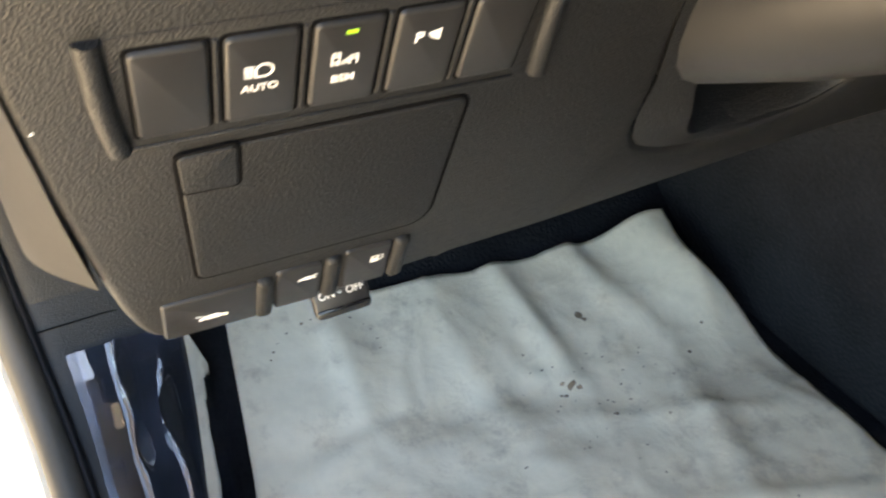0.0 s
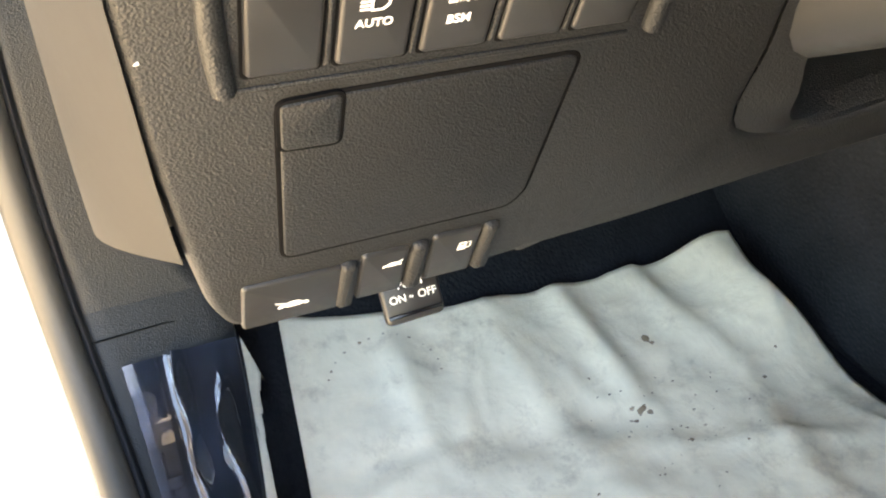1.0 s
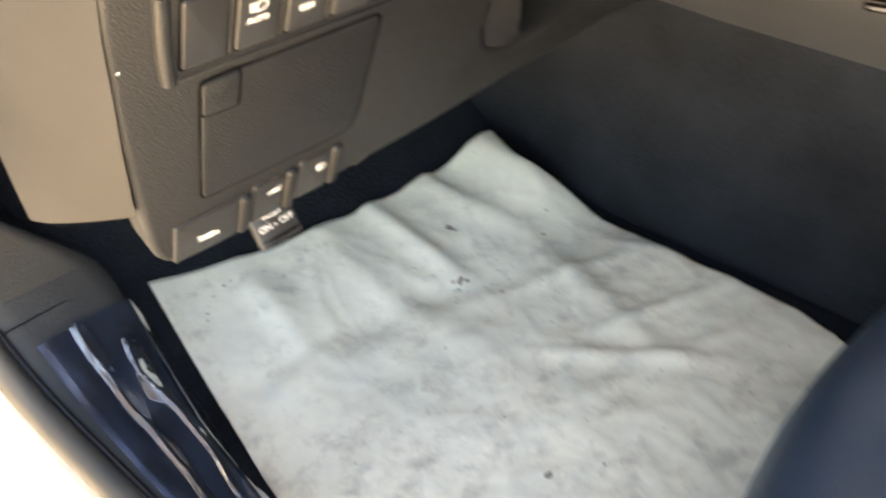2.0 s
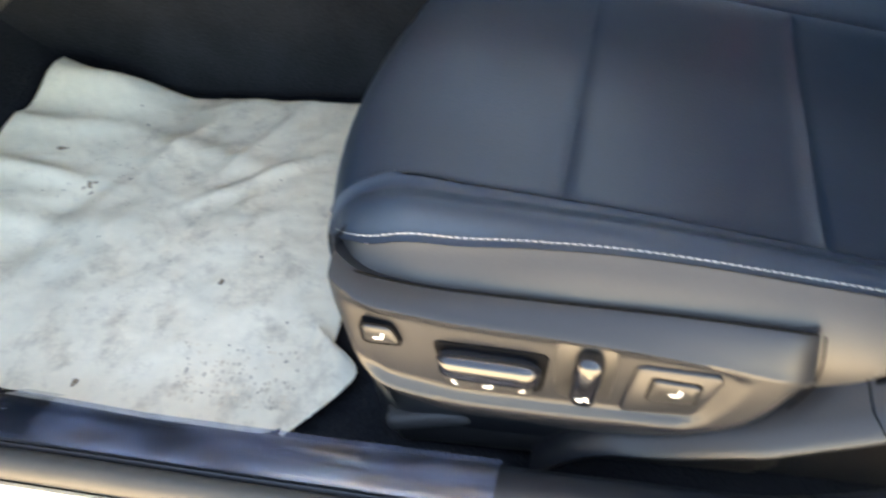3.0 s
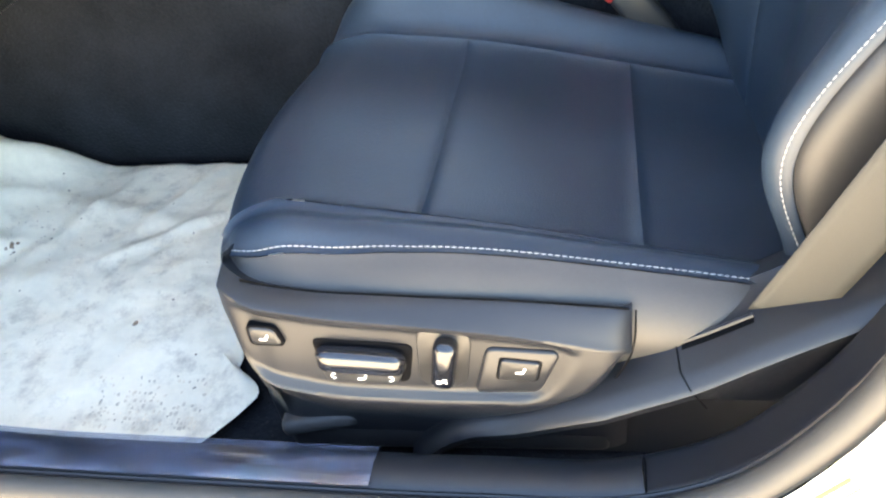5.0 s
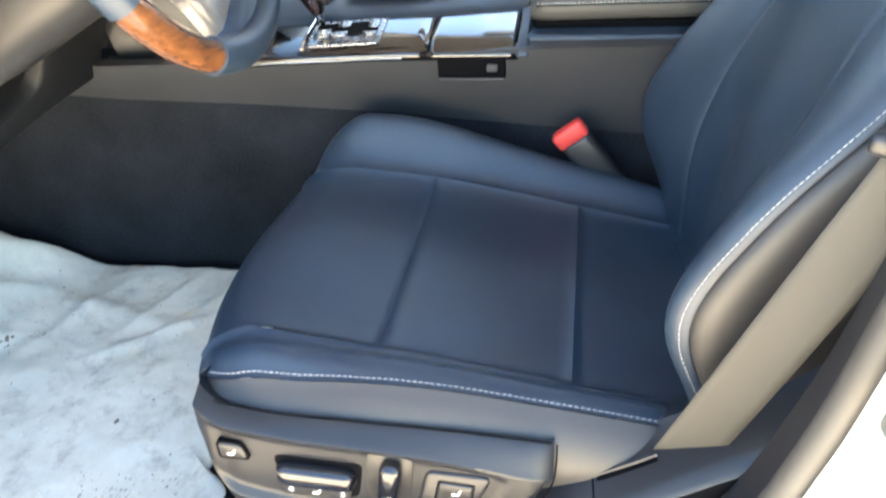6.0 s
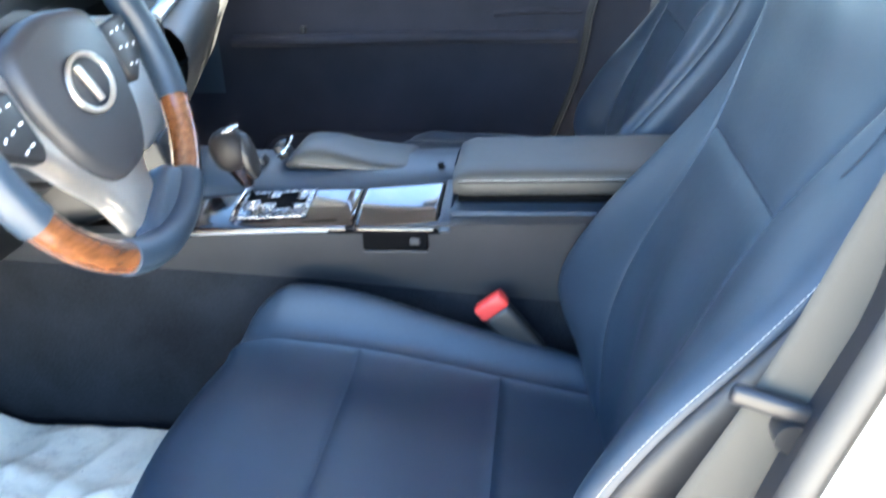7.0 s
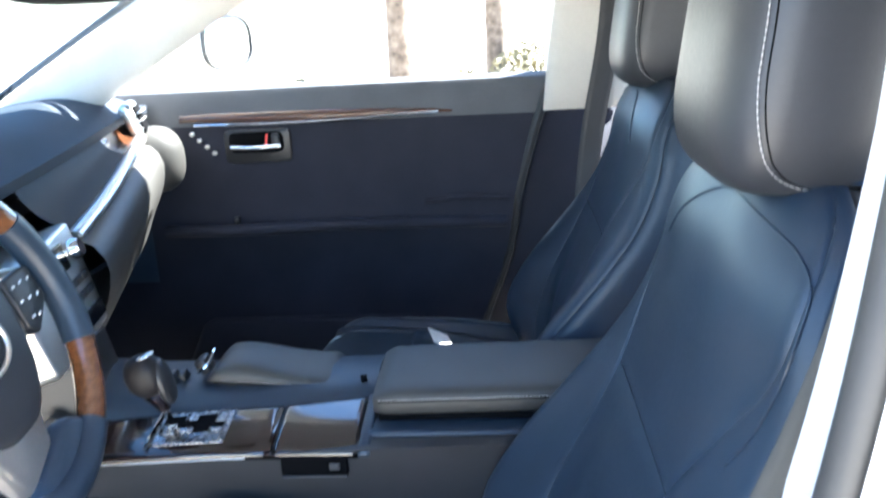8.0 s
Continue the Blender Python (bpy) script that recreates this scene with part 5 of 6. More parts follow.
# dark tray under the wood lid
part("tray", block((0.03, 0.090, 0.030), pose(0.2520, -0.222, 0.6975), 0.003), GAP, con)
part("tray_button", block((0.006, 0.014, 0.010), pose(0.2365, -0.250, 0.697), 0.002), GREY_SIDE, con)
part("tray_lip", block((0.012, 0.088, 0.004), pose(0.2425, -0.222, 0.6805), 0.0015), GREY_SIDE, con)
# armrest
part("armrest_box", block((0.20, 0.36, 0.10), pose(0.368, -0.472, 0.668), 0.008), LEATHER, con)
part("armrest_ledge", block((0.205, 0.36, 0.012), pose(0.366, -0.472, 0.7245), 0.005), LEATHER, con)
part("armrest_neck", block((0.16, 0.33, 0.02), pose(0.378, -0.468, 0.731), 0.004), GAP, con)
lid = []
for v in np.linspace(0, 1, 30):
    y = -0.297 - 0.33 * v
    e = min(1.0, v / 0.07) ** 0.5
    lid.append([(0.378 + (0.082 + 0.008 * e) * math.copysign(abs(math.cos(a)) ** 0.32, math.cos(a)), y, 0.756 + 0.004 * v + ((0.012 + 0.009 * e) if math.sin(a) > 0 else 0.018) * math.copysign(abs(math.sin(a)) ** 0.42, math.sin(a))) for a in np.linspace(0, 2 * math.pi, 32, endpoint=False)])
part("armrest_lid", grid(lid, True, True), LEATHER_TAN_LIT, con, "padded black leather armrest lid")
part("armrest_seam", tube(curve3([(0.2878, -0.305, 0.7625), (0.2875, -0.45, 0.7645), (0.2875, -0.62, 0.7665)], 12), 0.0009, 6), GAP, con)
stitches(curve3([(0.2875, -0.305, 0.7655), (0.2872, -0.45, 0.7675), (0.2872, -0.62, 0.7695)], 10), con)

# ---- steering wheel ----
wheel = thing("steering_wheel", (-0.030, 0.033, 0.983), "leather and wood steering wheel with silver spokes", "steering wheel")
WT = radians(20.3)
WN, WU = Vector((0, -math.cos(WT), math.sin(WT))), Vector((0, math.sin(WT), math.cos(WT)))
WM = axes(Vector((-0.030, 0.033, 0.983)), Vector((1, 0, 0)), WU, WN) @ pose(0, 0, 0, 0, 0, 6.0)
cl = lambda deg, r, out=0.0: np.array(WM @ Vector((r * math.sin(radians(deg)), r * math.cos(radians(deg)), out)))


def rim(a0, a1, name, mat, r=0.0165, label=""):
    n = max(4, int(abs(a1 - a0) / 4))
    return part(name, tube([cl(a, 0.179) for a in np.linspace(a0, a1, n + 1)], r, 16, up=tuple(WN)), mat, wheel, label)


rim(149, 210, "rim_leather", LEATHER, 0.0185)
rim(116, 149, "rim_wood", WOOD, 0.0165, "varnished wood rim segment")
rim(210, 247, "rim_wood", WOOD, 0.0165, "varnished wood rim segment")
rim(65, 116, "rim_leather", LEATHER, 0.0185)
rim(247, 295, "rim_leather", LEATHER, 0.0185)
rim(-65, 65, "rim_wood", WOOD, 0.0165, "varnished wood rim segment")
pad = rounded([(-0.084, 0.055), (-0.088, 0.0), (-0.066, -0.065), (-0.03, -0.102), (0.03, -0.102), (0.066, -0.065), (0.088, 0.0), (0.084, 0.055), (0.0, 0.072)], 0.025, 5)
part("airbag_pad", plate(pad, 0.05, WM @ pose(0, 0, 0.012), 0.012), PAD, wheel, "black padded hub")
frame_poly = rounded([(-0.166, 0.028), (-0.168, -0.008), (-0.102, -0.034), (-0.078, -0.072), (-0.048, -0.108), (-0.032, -0.160), (0.032, -0.160), (0.048, -0.108), (0.078, -0.072), (0.102, -0.034), (0.168, -0.008), (0.166, 0.028), (0.09, 0.05), (-0.09, 0.05)], 0.014, 4)
part("spoke_frame", plate(frame_poly, 0.022, WM @ pose(0, 0, -0.004), 0.014), SPOKE, wheel, "satin silver spokes round the hub")
part("rim_web", plate(rounded([(-0.030, -0.150), (0.020, -0.134), (0.060, -0.120), (0.100, -0.146), (0.060, -0.184), (0.0, -0.190), (-0.050, -0.184)], 0.016, 4), 0.022, WM @ pose(0, 0, 0.006), 0.010), LEATHER, wheel, "black leather web between rim and lower spoke")
part("hub_back", tube([np.array(WM @ Vector((0, -0.01, z))) for z in (-0.02, -0.05, -0.10)], [0.09, 0.075, 0.06], 24), PLASTIC, wheel)
for sgn in (-1, 1):
    pod = part("switch_pad", plate(rounded([(sgn * 0.097, 0.030), (sgn * 0.150, 0.030), (sgn * 0.152, -0.012), (sgn * 0.108, -0.040), (sgn * 0.097, -0.030)], 0.007), 0.012, WM @ pose(0, 0, 0.0025), 0.003), SWITCH, wheel, "black switch pad with white marks")
    for i, (a, b) in enumerate(((0.109, 0.018), (0.124, 0.018), (0.139, 0.016), (0.109, 0.0), (0.124, -0.002), (0.139, -0.004), (0.112, -0.020), (0.124, -0.022))):
        part("switch_mark", plate(rounded([(-0.003, -0.0011), (0.003, -0.0011), (0.003, 0.0011), (-0.003, 0.0011)], 0.0005, 2), 0.001, WM @ pose(sgn * a, b, 0.0034, 0, 0, 15 * (i % 3)), 0.0002), MARK, pod)
bm = tube([np.array(WM @ Vector((0.037 * math.cos(a), -0.006 + 0.0275 * math.sin(a), 0.0165))) for a in np.linspace(0, 2 * math.pi, 48)], 0.0030, 8, up=tuple(WN))
part("badge", bm, SPOKE, wheel, "satin silver oval badge")
part("badge_bar", plate(rounded([(-0.013, 0.029), (-0.005, 0.029), (0.006, -0.011), (-0.002, -0.011)], 0.002), 0.004, WM @ pose(0.002, -0.015, 0.0175), 0.001), SPOKE, wheel)

# ---- passenger door ----
door = thing("passenger_door", (1.12, -0.1, 0.35), "closed passenger door with dark trim, wood strip and chrome handle", "car door")
def door_x(y, z):
    x = float(np.interp(z, [0.36, 0.50, 0.60, 0.74, 0.79, 0.81, 0.86, 0.95, 1.04, 1.10, 1.12], [1.12, 1.10, 1.09, 1.09, 1.076, 1.078, 1.097, 1.10, 1.105, 1.11, 1.13]))
    return x


zs = [0.36, 0.43, 0.50, 0.56, 0.60, 0.68, 0.74, 0.765, 0.785, 0.80, 0.806, 0.825, 0.85, 0.88, 0.92, 0.97, 1.02, 1.04]
rear_edge = lambda z: float(np.interp(z, [0.36, 0.57, 0.72, 0.80, 0.86, 1.04, 1.12], [-0.36, -0.427, -0.485, -0.50, -0.508, -0.561, -0.593]))
part("door_panel", grid([[(door_x(0, z), 0.52 + (rear_edge(z) - 0.52) * k, z) for z in zs] for k in np.linspace(0, 1, 40)]), DOOR, door, "black door lining")
part("door_edge", tube([(1.108, rear_edge(z) - 0.006, z) for z in np.linspace(0.40, 1.12, 14)], 0.012, 8), SWITCH, door)
part("pocket", plate(rounded([(-0.30, 0.42), (0.33, 0.42), (0.30, 0.59), (-0.22, 0.592)], 0.03), 0.02, Matrix(((0, 0, -1, 1.072), (-1, 0, 0, 0), (0, 1, 0, 0), (0, 0, 0, 1))), 0.008), DOOR, door)
part("arm_ledge", tube(curve3([(1.060, 0.27, 0.813), (1.044, 0.18, 0.815), (1.044, 0.02, 0.816), (1.062, -0.08, 0.814), (1.074, -0.49, 0.808)], 24), 0.017, 14, 0.8), DOOR, door)
part("ledge_switch", block((0.012, 0.012, 0.016), pose(1.062, 0.110, 0.834), 0.003), SWITCH, door)
part("pull_cup", tube(curve3([(1.09, -0.31, 0.855), (1.088, -0.40, 0.862), (1.092, -0.50, 0.857)], 10), 0.006, 8), DOOR, door)
for i in range(4):
    part("memory_button", ball((0.004, 0.006, 0.005), pose(1.095, 0.20 - 0.0155 * i, 1.024 - 0.0145 * i), 0.8, 10, 8), SILVER, door)
part("door_belt", grid([[(x, y, z) for x, z in ((1.10, 1.04), (1.103, 1.06), (1.108, 1.095), (1.118, 1.115), (1.16, 1.122), (1.17, 1.10))] for y in np.linspace(0.50, -0.59, 30)]), BELT_TOP_LIT, door, "grey upper door lining below the window")
part("wood_trim", grid([[(1.096 + 0.004 * k - 0.004 * math.sin(math.pi * k), y, z0 + (z1 - z0) * k) for k in np.linspace(0, 1, 6)] for y, z0, z1 in ((0.225, 1.050, 1.066), (0.10, 1.047, 1.068), (-0.05, 1.046, 1.067), (-0.2, 1.047, 1.064), (-0.33, 1.049, 1.059), (-0.38, 1.05, 1.054))]), DOOR_WOOD, door, "varnished wood strip")
part("chrome_strip", tube(curve3([(1.088, 0.19, 1.044), (1.086, -0.05, 1.042), (1.090, -0.35, 1.052)], 16), 0.0036, 8), CHROME, door)
part("handle_recess", plate(rounded([(-0.13, 0.955), (0.02, 0.955), (0.02, 1.03), (-0.13, 1.03)], 0.015), 0.004, Matrix(((0, 0, -1, 1.096), (-1, 0, 0, 0), (0, 1, 0, 0), (0, 0, 0, 1))), 0.003), SWITCH, door)
# flat near-black plate: the handle recess's shade put into the colour
part("handle_cup_shade", plate(rounded([(-0.118, 0.978), (0.004, 0.978), (0.004, 1.024), (-0.118, 1.024)], 0.016), 0.003, Matrix(((0, 0, -1, 1.0935), (-1, 0, 0, 0), (0, 1, 0, 0), (0, 0, 0, 1))), 0.001), GAP, door)
part("lock_lever", block((0.01, 0.018, 0.03), pose(1.09, 0.012, 1.005), 0.004), SWITCH, door)
part("lock_mark", block((0.004, 0.005, 0.022), pose(1.087, 0.032, 1.008, 12), 0.001), RED, door, "small red lock mark")
part("door_handle", tube(curve3([(1.088, 0.112, 0.992), (1.078, 0.055, 0.991), (1.084, 0.000, 0.993)], 12), 0.0062, 10), CHROME, door, "chrome door handle")
part("window_glass", grid([[(x, y, z) for x, z in ((1.15, 1.10), (1.12, 1.22), (1.04, 1.38))] for y in (0.32, -0.65)]), GLASS, door).visible_shadow = False

# oversized frame out of view, added to keep sun off the passenger cushion
part("unseen_window_frame", sweep(curve3([(1.07, -0.13, 1.372), (1.105, -0.22, 1.366), (1.115, -0.36, 1.356), (1.10, -0.78, 1.345)], 20), [(0.072 * math.cos(a), 0.036 * math.sin(a)) for a in np.linspace(0, 2 * math.pi, 12, endpoint=False)]), SWITCH, door)

pb = part("pillar_trim_passenger", grid([[(x, y, z) for x, z, y in ((1.10, 1.045, y0), (1.09, 1.15, y0 - 0.01), (1.04, 1.30, y0 - 0.03), (0.96, 1.40, y0 - 0.05))] for y0 in (-0.575, -0.60, -0.63, -0.66, -0.70, -0.75)]), IVORY)
pb.modifiers.new("thickness", "SOLIDIFY").thickness = 0.01
tagged(pb, "pale upper cover of the passenger side pillar", "pillar trim", kind="structure")
# slab hidden behind the trim, added to stop sun reaching the cushion
part("pillar_sun_block", block((0.012, 0.24, 0.42), pose(1.176, -0.705, 1.20), 0.004), PAINT, body, "hidden white slab added behind the pillar trim to block sun")
pbl = part("pillar_foot_passenger", grid([[(1.165, y, z) for z in (0.36, 0.7, 1.05)] for y in (-0.33, -0.82)]), DOOR)
pbl.modifiers.new("thickness", "SOLIDIFY").thickness = 0.03
tagged(pbl, "dark lower cover of the passenger side pillar", "pillar trim", kind="structure")
side_r = part("side_wall_rear", grid([[(1.18, y, z) for z in (0.33, 0.8, 1.08)] for y in (-0.72, -1.9)]), LEATHER)
tagged(side_r, "dark rear door lining", "door lining", kind="structure")
side_l = part("side_wall_rear_driver", grid([[(-0.40, y, z) for z in (0.33, 0.8, 1.05)] for y in (-0.70, -1.9)]), LEATHER)
tagged(side_l, "dark rear door lining on the driver's side", "door lining", kind="structure")

# ---- belt, buckle ----
belt = thing("seat_belt", (-0.30, -0.48, 0.56), "grey-beige seat belt webbing with dark tongue", "seat belt")
bp = curve3([(-0.287, -0.462, 0.535), (-0.306, -0.482, 0.60), (-0.326, -0.519, 0.704), (-0.331, -0.549, 0.775), (-0.333, -0.585, 0.855), (-0.322, -0.630, 0.96), (-0.298, -0.690, 1.10), (-0.268, -0.725, 1.25), (-0.240, -0.74, 1.37)], 60)
rows = []
for p in bp:
    w = np.array((-0.25, -0.97, 0.0))
    w /= np.linalg.norm(w)
    rows.append([p + w * 0.0245 * s for s in np.linspace(-1, 1, 7)])
web = part("webbing", grid(rows), WEBBING, belt)
web.modifiers.new("thickness", "SOLIDIFY").thickness = 0.0015
part("tongue", block((0.010, 0.085, 0.015), pose(-0.341, -0.583, 0.842, 12, 0, -12), 0.005), PLASTIC, belt, "dark plastic belt tongue")
part("belt_button", tube([(-0.331, -0.580, 0.826), (-0.349, -0.580, 0.826)], 0.011, 14), SWITCH, belt)
buckle = thing("belt_buckle", (0.21, -0.37, 0.53), "black belt buckle with bright red release button", "belt buckle")
BQ = pose(0.213, -0.365, 0.60, -38, 0, 0)
part("buckle_body", block((0.024, 0.042, 0.09), BQ @ pose(0, 0, -0.035), 0.008), SWITCH, buckle)
part("release_button", block((0.022, 0.046, 0.025), BQ @ pose(0, 0, 0.018), 0.006), RED, buckle, "bright red release button")

# plinth between seat and pillar with the belt slot
plinth_y = [-0.05, -0.12, -0.20, -0.25, -0.315, -0.36, -0.40, -0.445, -0.50, -0.56, -0.62]
zi = spline(list(reversed(plinth_y)), list(reversed([0.400, 0.415, 0.425, 0.440, 0.478, 0.505, 0.5245, 0.5475, 0.580, 0.619, 0.655])))
zo = spline(list(reversed(plinth_y)), list(reversed([0.380, 0.398, 0.413, 0.428, 0.460, 0.481, 0.500, 0.529, 0.563, 0.598, 0.63])))
rows = []
for y in np.linspace(-0.16, -0.62, 44):
    a, b = float(zi(y)), float(zo(y))
    dip_f = 0.05 * max(0.0, (y + 0.235) / 0.075) ** 2
    a, b = a - dip_f, b - dip_f
    ox = 0.034 * max(0.0, (y + 0.33) / 0.17)
    rows.append([(-0.205, y, a - 0.03), (-0.225, y, a - 0.012), (-0.258, y, a + 0.003), (-0.266, y, a - 0.002), (-0.284 + ox * 0.5, y, a - 0.4 * (a - b)), (-0.312 + ox, y, b + 0.006), (-0.325 + ox, y, b), (-0.328 + ox, y, b - 0.006), (-0.320 + ox, y, b - 0.020), (-0.300 + ox, y, min(b - 0.028, 0.46)), (-0.268, y, min(b - 0.034, 0.45)), (-0.255, y, min(b - 0.06, 0.43)), (-0.255, y, 0.34)])
plinth = part("belt_plinth", grid(rows), PLASTIC)
sl = [(y, float(zi(y)), float(zo(y))) for y in np.linspace(-0.392, -0.442, 12)]
on_plinth = lambda x, a, b: (a - 0.4 * (a - b)) + (b + 0.006 - a + 0.4 * (a - b)) * (-0.284 - x) / 0.028
part("slot_lip", tube([(-0.2885, y, on_plinth(-0.2885, a, b) + 0.001) for y, a, b in sl], 0.0022, 8), PLASTIC, plinth)
part("belt_slot", grid([[(x, y, on_plinth(x, a, b) + 0.0012) for x in (-0.2905, -0.2930, -0.2955)] for y, a, b in sl]), GAP, plinth)
part("seam", tube([(-0.262, -0.386, float(zi(-0.386)) - 0.002), (-0.312, -0.390, float(zo(-0.39)) + 0.0062), (-0.3265, -0.396, float(zo(-0.396)) - 0.001), (-0.323, -0.41, float(zo(-0.41)) - 0.032)], 0.0007, 6), GAP, plinth)
tagged(plinth, "dark plastic cover beside the seat with belt slot", "trim", kind="structure")

pbelt = thing("seat_belt", (1.05, -0.66, 0.9), "dark grey seat belt webbing beside the passenger seat", "seat belt")
pq = curve3([(0.985, -0.715, 1.36), (1.02, -0.705, 1.20), (1.055, -0.675, 1.0), (1.06, -0.65, 0.7)], 24)
pw = part("webbing", grid([[p + np.array((0.1, -0.99, 0)) * 0.024 * k for k in np.linspace(-1, 1, 5)] for p in pq]), GREY_SIDE, pbelt)
pw.modifiers.new("thickness", "SOLIDIFY").thickness = 0.0015
# door label and latch on the pillar's painted face
label_at = Vector((-0.4155, -0.4635, 0.4765))
LT, LN = Vector((0, -0.64, 0.77)).normalized(), Vector((-0.86, 0.39, 0.33)).normalized()
LM = axes(label_at, LT, LN.cross(LT).normalized(), LN)
sticker = part("tyre_label", plate(rounded([(-0.008, -0.009), (0.05, -0.009), (0.05, 0.009), (-0.008, 0.009)], 0.002), 0.0006, LM, 0.0002), MARK)
tagged(sticker, "white tyre pressure label on the door pillar", "label")
marks([arc_band(0, 0, 5.5, 0, 360, 1.2, 24), arc_band(0, 0, 4.2, -60, 110, 3.9, 14), arc_band(0, 0, 2.4, 120, 290, 1.0, 12)], LM @ pose(0.002, 0.0, 0.0003), sticker, "wheel_print", GREY_PRINT)
marks([rect(26, 4, 30, 3.5), rect(26, -4, 30, 1.5)], LM @ pose(0, 0, 0.0003), sticker, "yellow_bar", YELLOW)
striker = thing("door_latch_striker", (-0.43, -0.56, 0.73), "steel door latch striker on the centre pillar", "latch striker")
part("striker_plate", block((0.02, 0.035, 0.07), pose(-0.432, -0.575, 0.735, 15), 0.006), SILVER, striker)
part("striker_bolt", ball((0.008, 0.008, 0.008), pose(-0.444, -0.572, 0.725)), CHROME, striker)

# white paper tag on the passenger seat and label on its side
tag = part("paper_slip", block((0.060, 0.045, 0.003), pose(0.81, -0.352, 0.640, 30, -6, 16), 0.001), MARK)
tagged(tag, "white folded paper lying on the passenger seat", "paper")

# ---- outside ----
mir = thing("door_mirror", (1.30, 0.35, 1.15), "white wing mirror outside the passenger window", "wing mirror")
MQ = pose(1.33, 0.172, 1.21, 0, 0, -22)
part("mirror_shell", ball((0.088, 0.05, 0.066), MQ @ pose(0, 0.05, 0), 0.75), PAINT, mir)
part("mirror_foot", block((0.16, 0.06, 0.05), pose(1.23, 0.31, 1.125), 0.015), PAINT, mir)
part("mirror_rim", tube([np.array(MQ @ Vector((0.088 * math.copysign(abs(math.cos(a)) ** 0.7, math.cos(a)), -0.004, 0.062 * math.copysign(abs(math.sin(a)) ** 0.7, math.sin(a))))) for a in np.linspace(0, 2 * math.pi, 49)], 0.0055, 8, up=(0, 1, 0)), SWITCH, mir, "black rim of the mirror")
part("mirror_glass", ball((0.084, 0.004, 0.058), MQ @ pose(0, -0.004, 0), 0.7), CHROME, mir, "silvered mirror glass")

# clear protective film over the sill, wrinkled where it hangs over the inner edge
def film_rows(n, k0, k1, m):
    ks = np.linspace(iA + 1, near(0.24, 0.42), n) if k1 > 0.9 else (np.linspace(near(0.24, 0.42), iB, n) if k0 > 0.04 else np.linspace(iA + 1, iB, n))
    idx = np.arange(len(SEAL))
    rows = []
    for t in ks:
        a = np.array([np.interp(t, idx, SEAL[:, c]) for c in range(3)])
        b = np.array([np.interp(t, idx, np.array(trim_in)[:, c]) for c in range(3)])
        y = a[1]
        f = float(np.interp(y, [0.28, 0.42, 0.60], [0.0, 1.0, 1.0]))
        row = []
        for k in np.linspace(k0, k1, m):
            if k < 0.6:
                fr = 0.25 + 0.77 * k / 0.6
                p = a + (b - a) * fr + np.array((0, -0.004 * f, 0.0060)) + np.array((0, 0, 0.0068)) * (1 - 0.85 * f) * max(0.0, math.sin(math.pi * fr))
            else:
                q = (k - 0.6) / 0.4
                p = a + (b - a) * 1.02 + np.array((0.010 * q + 0.014 * f * q, -0.004 * f, 0.0060 - (0.010 + 0.075 * f) * q))
            calm = min(1.0, max(0.0, (0.585 - y) / 0.05)) * min(1.0, k / 0.12)
            w = 0.0002 + 0.0022 * f * max(0.0, k - 0.05) * calm
            fold = noise.noise(Vector((k * 5, y * 2.6, 1.7)))
            crest = 0.0
            for k_, h_, s_ in ((0.30, 0.015, 0.032), (0.50, 0.015, 0.030)):
                c_ = k_ + 0.10 * noise.noise(Vector((k_ * 30, y * 9, 0.5)))
                crest += calm * h_ * max(0.1, 0.6 + 1.6 * noise.noise(Vector((k_ * 50, y * 17, 6.0)))) * math.exp(-((k - c_) / s_) ** 2)
            row.append(p + np.array((0.5 * w * noise.noise(Vector((k * 6, y * 4, 9.0))) - 0.5 * f * crest, -0.7 * w * abs(fold) - 0.4 * f * crest, 0.8 * w * abs(fold) + 0.8 * f * crest)))
        rows.append(row)
    return rows


film = part("protective_film", grid(film_rows(150, 0.0, 0.055, 4)), FILM)
tagged(film, "clear wrinkled protective plastic film over the door sill, sky blue tinted in", "plastic film")
film.visible_shadow = False
fold = part("film_fold", grid(film_rows(120, 0.05, 1.0, 130)), FILM_FOLD, film, "loose wrinkled edge of the film")
fold.visible_shadow = False
edge = part("film_edge", grid(film_rows(120, 0.055, 0.62, 24)), FILM, film)
edge.visible_shadow = False


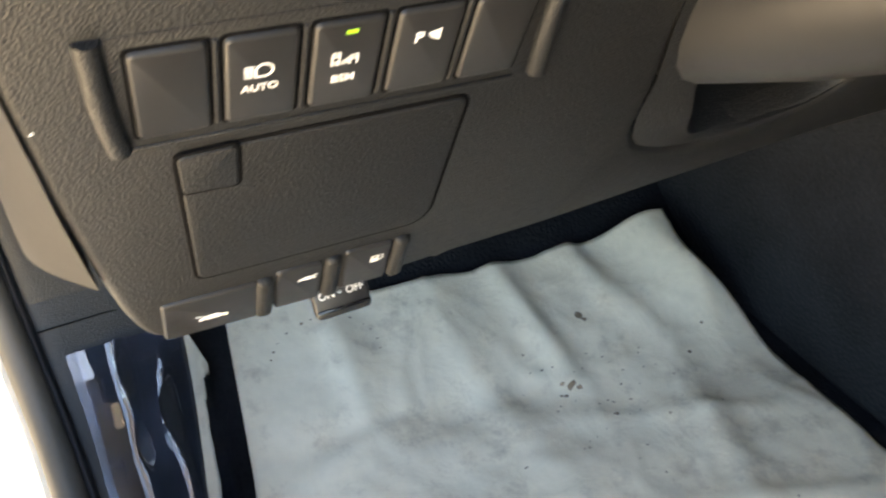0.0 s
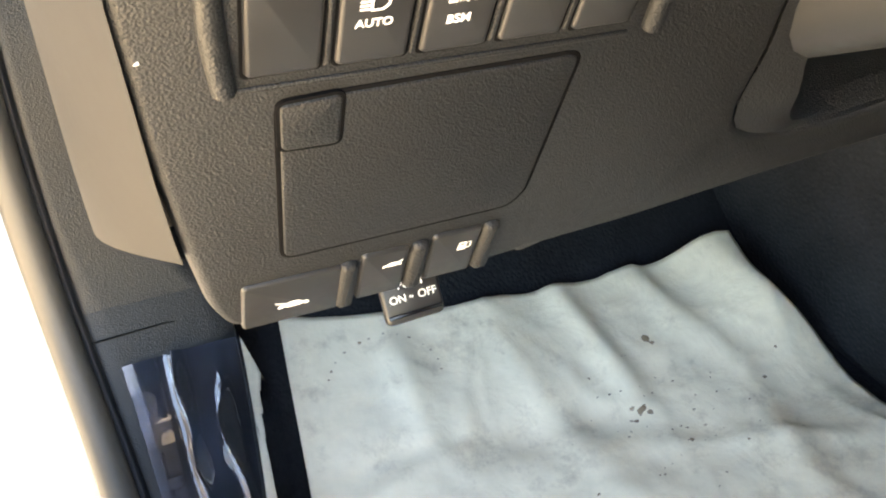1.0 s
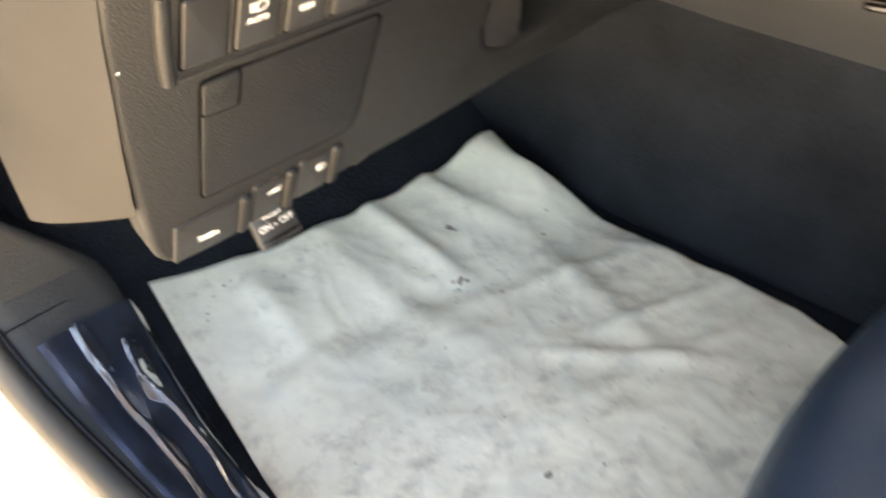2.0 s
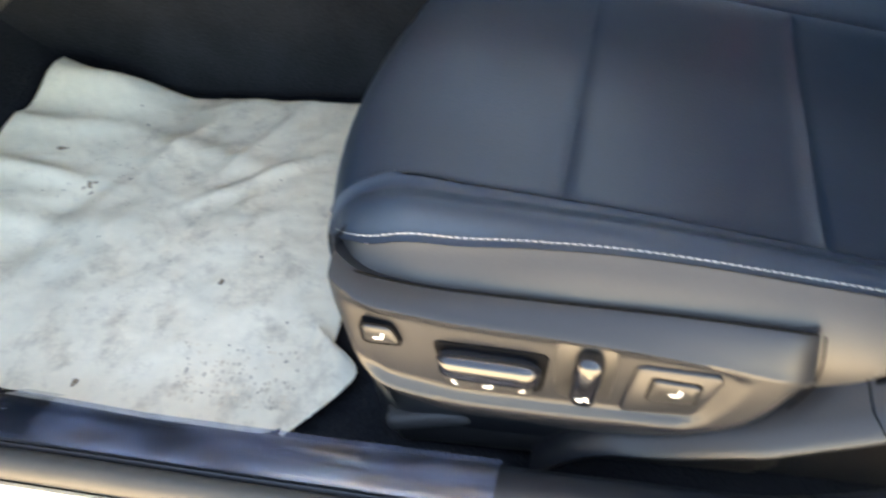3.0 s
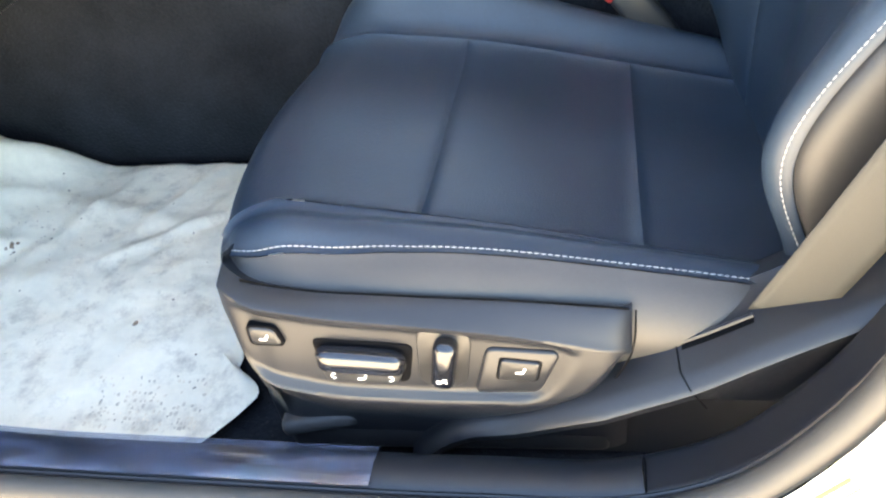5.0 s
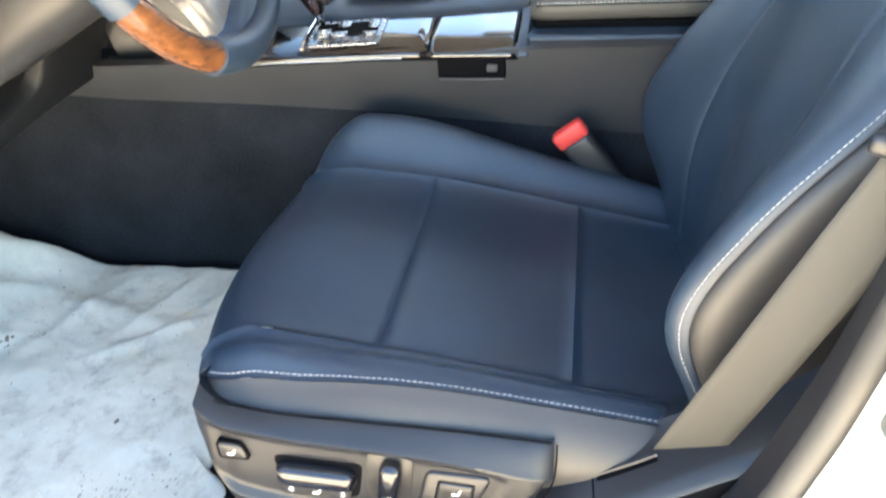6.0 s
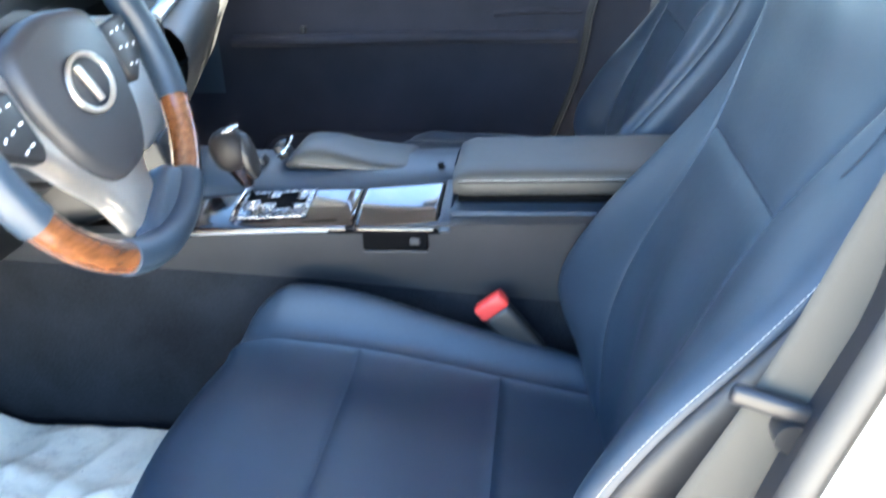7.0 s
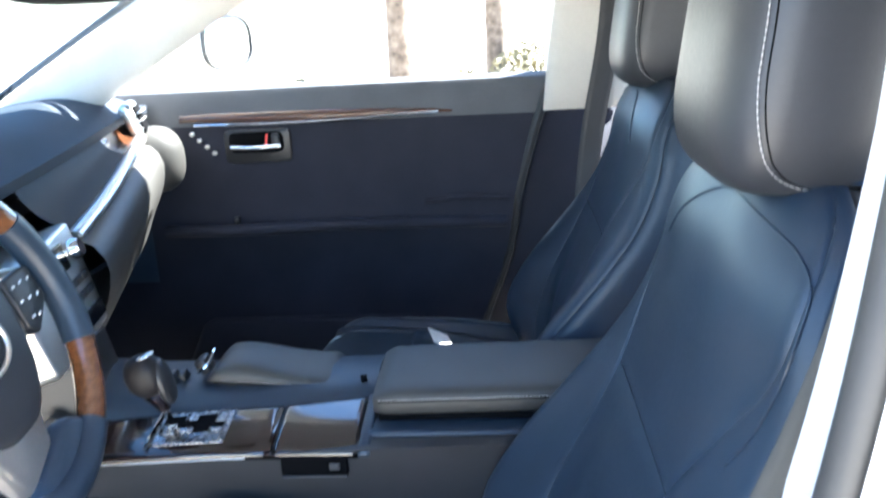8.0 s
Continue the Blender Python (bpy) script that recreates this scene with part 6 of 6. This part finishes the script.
def trunk(x, y, r, h):
    th = thing("tree", (x, y, 0), "pale sunlit tree with rough trunk beyond the car", "tree", "trees beyond the lot")
    rows = []
    for k in np.linspace(0, 1, 24):
        rows.append([(x + (r * (1.25 - 0.5 * k) + 0.12 * r * noise.noise(Vector((a * 2, k * 14, x)))) * math.cos(a) + 0.05 * math.sin(k * 5), y + r * (1.25 - 0.5 * k) * math.sin(a), h * k) for a in np.linspace(0, 2 * math.pi, 14, endpoint=False)])
    part("trunk", grid(rows, True, True), BARK, th)
    bm = bmesh.new()
    for i in range(7):
        a = i * 0.9
        tube([(x, y, h * 0.9), (x + 0.5 * math.cos(a), y + 0.5 * math.sin(a), h + 0.3), (x + 1.1 * math.cos(a), y + 1.1 * math.sin(a), h + 0.5 + 0.1 * (i % 3))], [0.05, 0.035, 0.012], 6, bm=bm)
    part("limbs", bm, BARK, th)
    bm = bmesh.new()
    rng = random.Random(int(x * 10 + y * 7))
    for i in range(900):
        a, d, e = rng.uniform(0, 6.28), rng.uniform(0.2, 1.5), rng.uniform(-0.3, 0.9)
        c = Vector((x + d * math.cos(a), y + d * math.sin(a), h + 0.35 + e))
        u = Vector((rng.gauss(0, 1), rng.gauss(0, 1), rng.gauss(0, 1))).normalized() * 0.09
        w = u.orthogonal().normalized() * 0.035
        bm.faces.new([bm.verts.new(c - u), bm.verts.new(c + w), bm.verts.new(c + u), bm.verts.new(c - w)])
    part("crown", bm, LEAF, th, smooth=False)
    return th


def shrub(x, y, r):
    th = part("shrub", bmesh.new(), LEAF)
    bm = bmesh.new()
    rng = random.Random(int(x * 13 + y * 5))
    for i in range(500):
        a, d = rng.uniform(0, 6.28), r * math.sqrt(rng.random())
        c = Vector((x + d * math.cos(a), y + d * math.sin(a), rng.uniform(0.05, 1.1) * r * (1.2 - 0.6 * d / r)))
        u = Vector((rng.gauss(0, 1), rng.gauss(0, 1), rng.gauss(0, 1))).normalized() * 0.08
        w = u.orthogonal().normalized() * 0.03
        bm.faces.new([bm.verts.new(c - u), bm.verts.new(c + w), bm.verts.new(c + u), bm.verts.new(c - w)])
    bm.to_mesh(th.data)
    bm.free()
    return tagged(th, "dry pale shrub at the edge of the lot", "shrub", "shrubs beyond the lot")


# dirt on the paper mat
rng = random.Random(4)
def dirt(spots, name, mat=DIRT, label="brown dirt crumbs"):
    bm = bmesh.new()
    for x, y, r in spots:
        n = rng.randint(5, 8)
        a0 = rng.uniform(0, 6.28)
        vs = []
        for i in range(n):
            a = a0 + i * 6.283 / n
            q = r * rng.uniform(0.45, 1.2)
            px, py = x + q * math.cos(a), y + 0.7 * q * math.sin(a)
            vs.append(bm.verts.new((px, py, mat_height(px, py) + 0.0012)))
        bm.faces.new(vs)
    return part(name, bm, mat, mat_ob, label, smooth=False)


marks_at = [(0.09, 0.512, 0.006), (0.094, 0.506, 0.004), (0.039, 0.446, 0.006), (0.046, 0.441, 0.004), (0.033, 0.452, 0.003), (0.03, 0.44, 0.003), (-0.103, 0.203, 0.006), (-0.254, 0.296, 0.006), (0.17, 0.43, 0.003), (0.20, 0.45, 0.002), (0.06, 0.40, 0.003)]
for i in range(40):
    marks_at.append((rng.uniform(-0.27, 0.2), 0.07 + abs(rng.gauss(0, 0.16)), rng.uniform(0.0008, 0.0022)))
for i in range(46):
    marks_at.append((rng.gauss(0.05, 0.035), rng.gauss(0.43, 0.035), rng.uniform(0.0008, 0.002)))
tagged(dirt(marks_at, "dirt"), kind="stuff")
prints = []
for i in range(13):
    a = radians(-15 + 15 * i + rng.uniform(-4, 4))
    prints.append((-0.165 + 0.052 * math.cos(a), 0.555 + 0.036 * math.sin(a), rng.uniform(0.0008, 0.0022)))
tagged(dirt(prints, "shoe_print"), kind="stuff")
# tread marks of a shoe: smudged blocks in rows
treads = []
for i in range(7):
    for j in range(4):
        cx_, cy_ = -0.252 + 0.0185 * j + rng.gauss(0, 0.002), 0.075 + 0.0185 * i + 0.004 * j + rng.gauss(0, 0.002)
        for ax, ay in ((-1, -1), (-1, 0), (-1, 1), (0, 1), (1, 1), (1, 0), (1, -1), (0, -1), (0.2, 0)):
            if rng.random() < (0.62 if j < 2 else 0.34):
                treads.append((cx_ + 0.0058 * ax + rng.gauss(0, 0.0006), cy_ + 0.0055 * ay + rng.gauss(0, 0.0006), rng.uniform(0.0018, 0.0042)))
tagged(dirt(treads, "tread_print", TREAD, "faint brown tread marks"), kind="stuff")

trunk(9.0, 0.63, 0.12, 3.6)
trunk(12.0, -0.44, 0.13, 3.8)
for x, y, r in ((9.5, 0.0, 0.42), (9.2, 1.85, 0.40), (11.5, -0.95, 0.6)):
    shrub(x, y, r)

rear_mirror = part("rear_view_mirror", ball((0.115, 0.022, 0.036), pose(0.37, 0.06, 1.337, 8, 0, -27), 0.6), SWITCH)
tagged(rear_mirror, "dark plastic rear view mirror under the roof", "mirror")
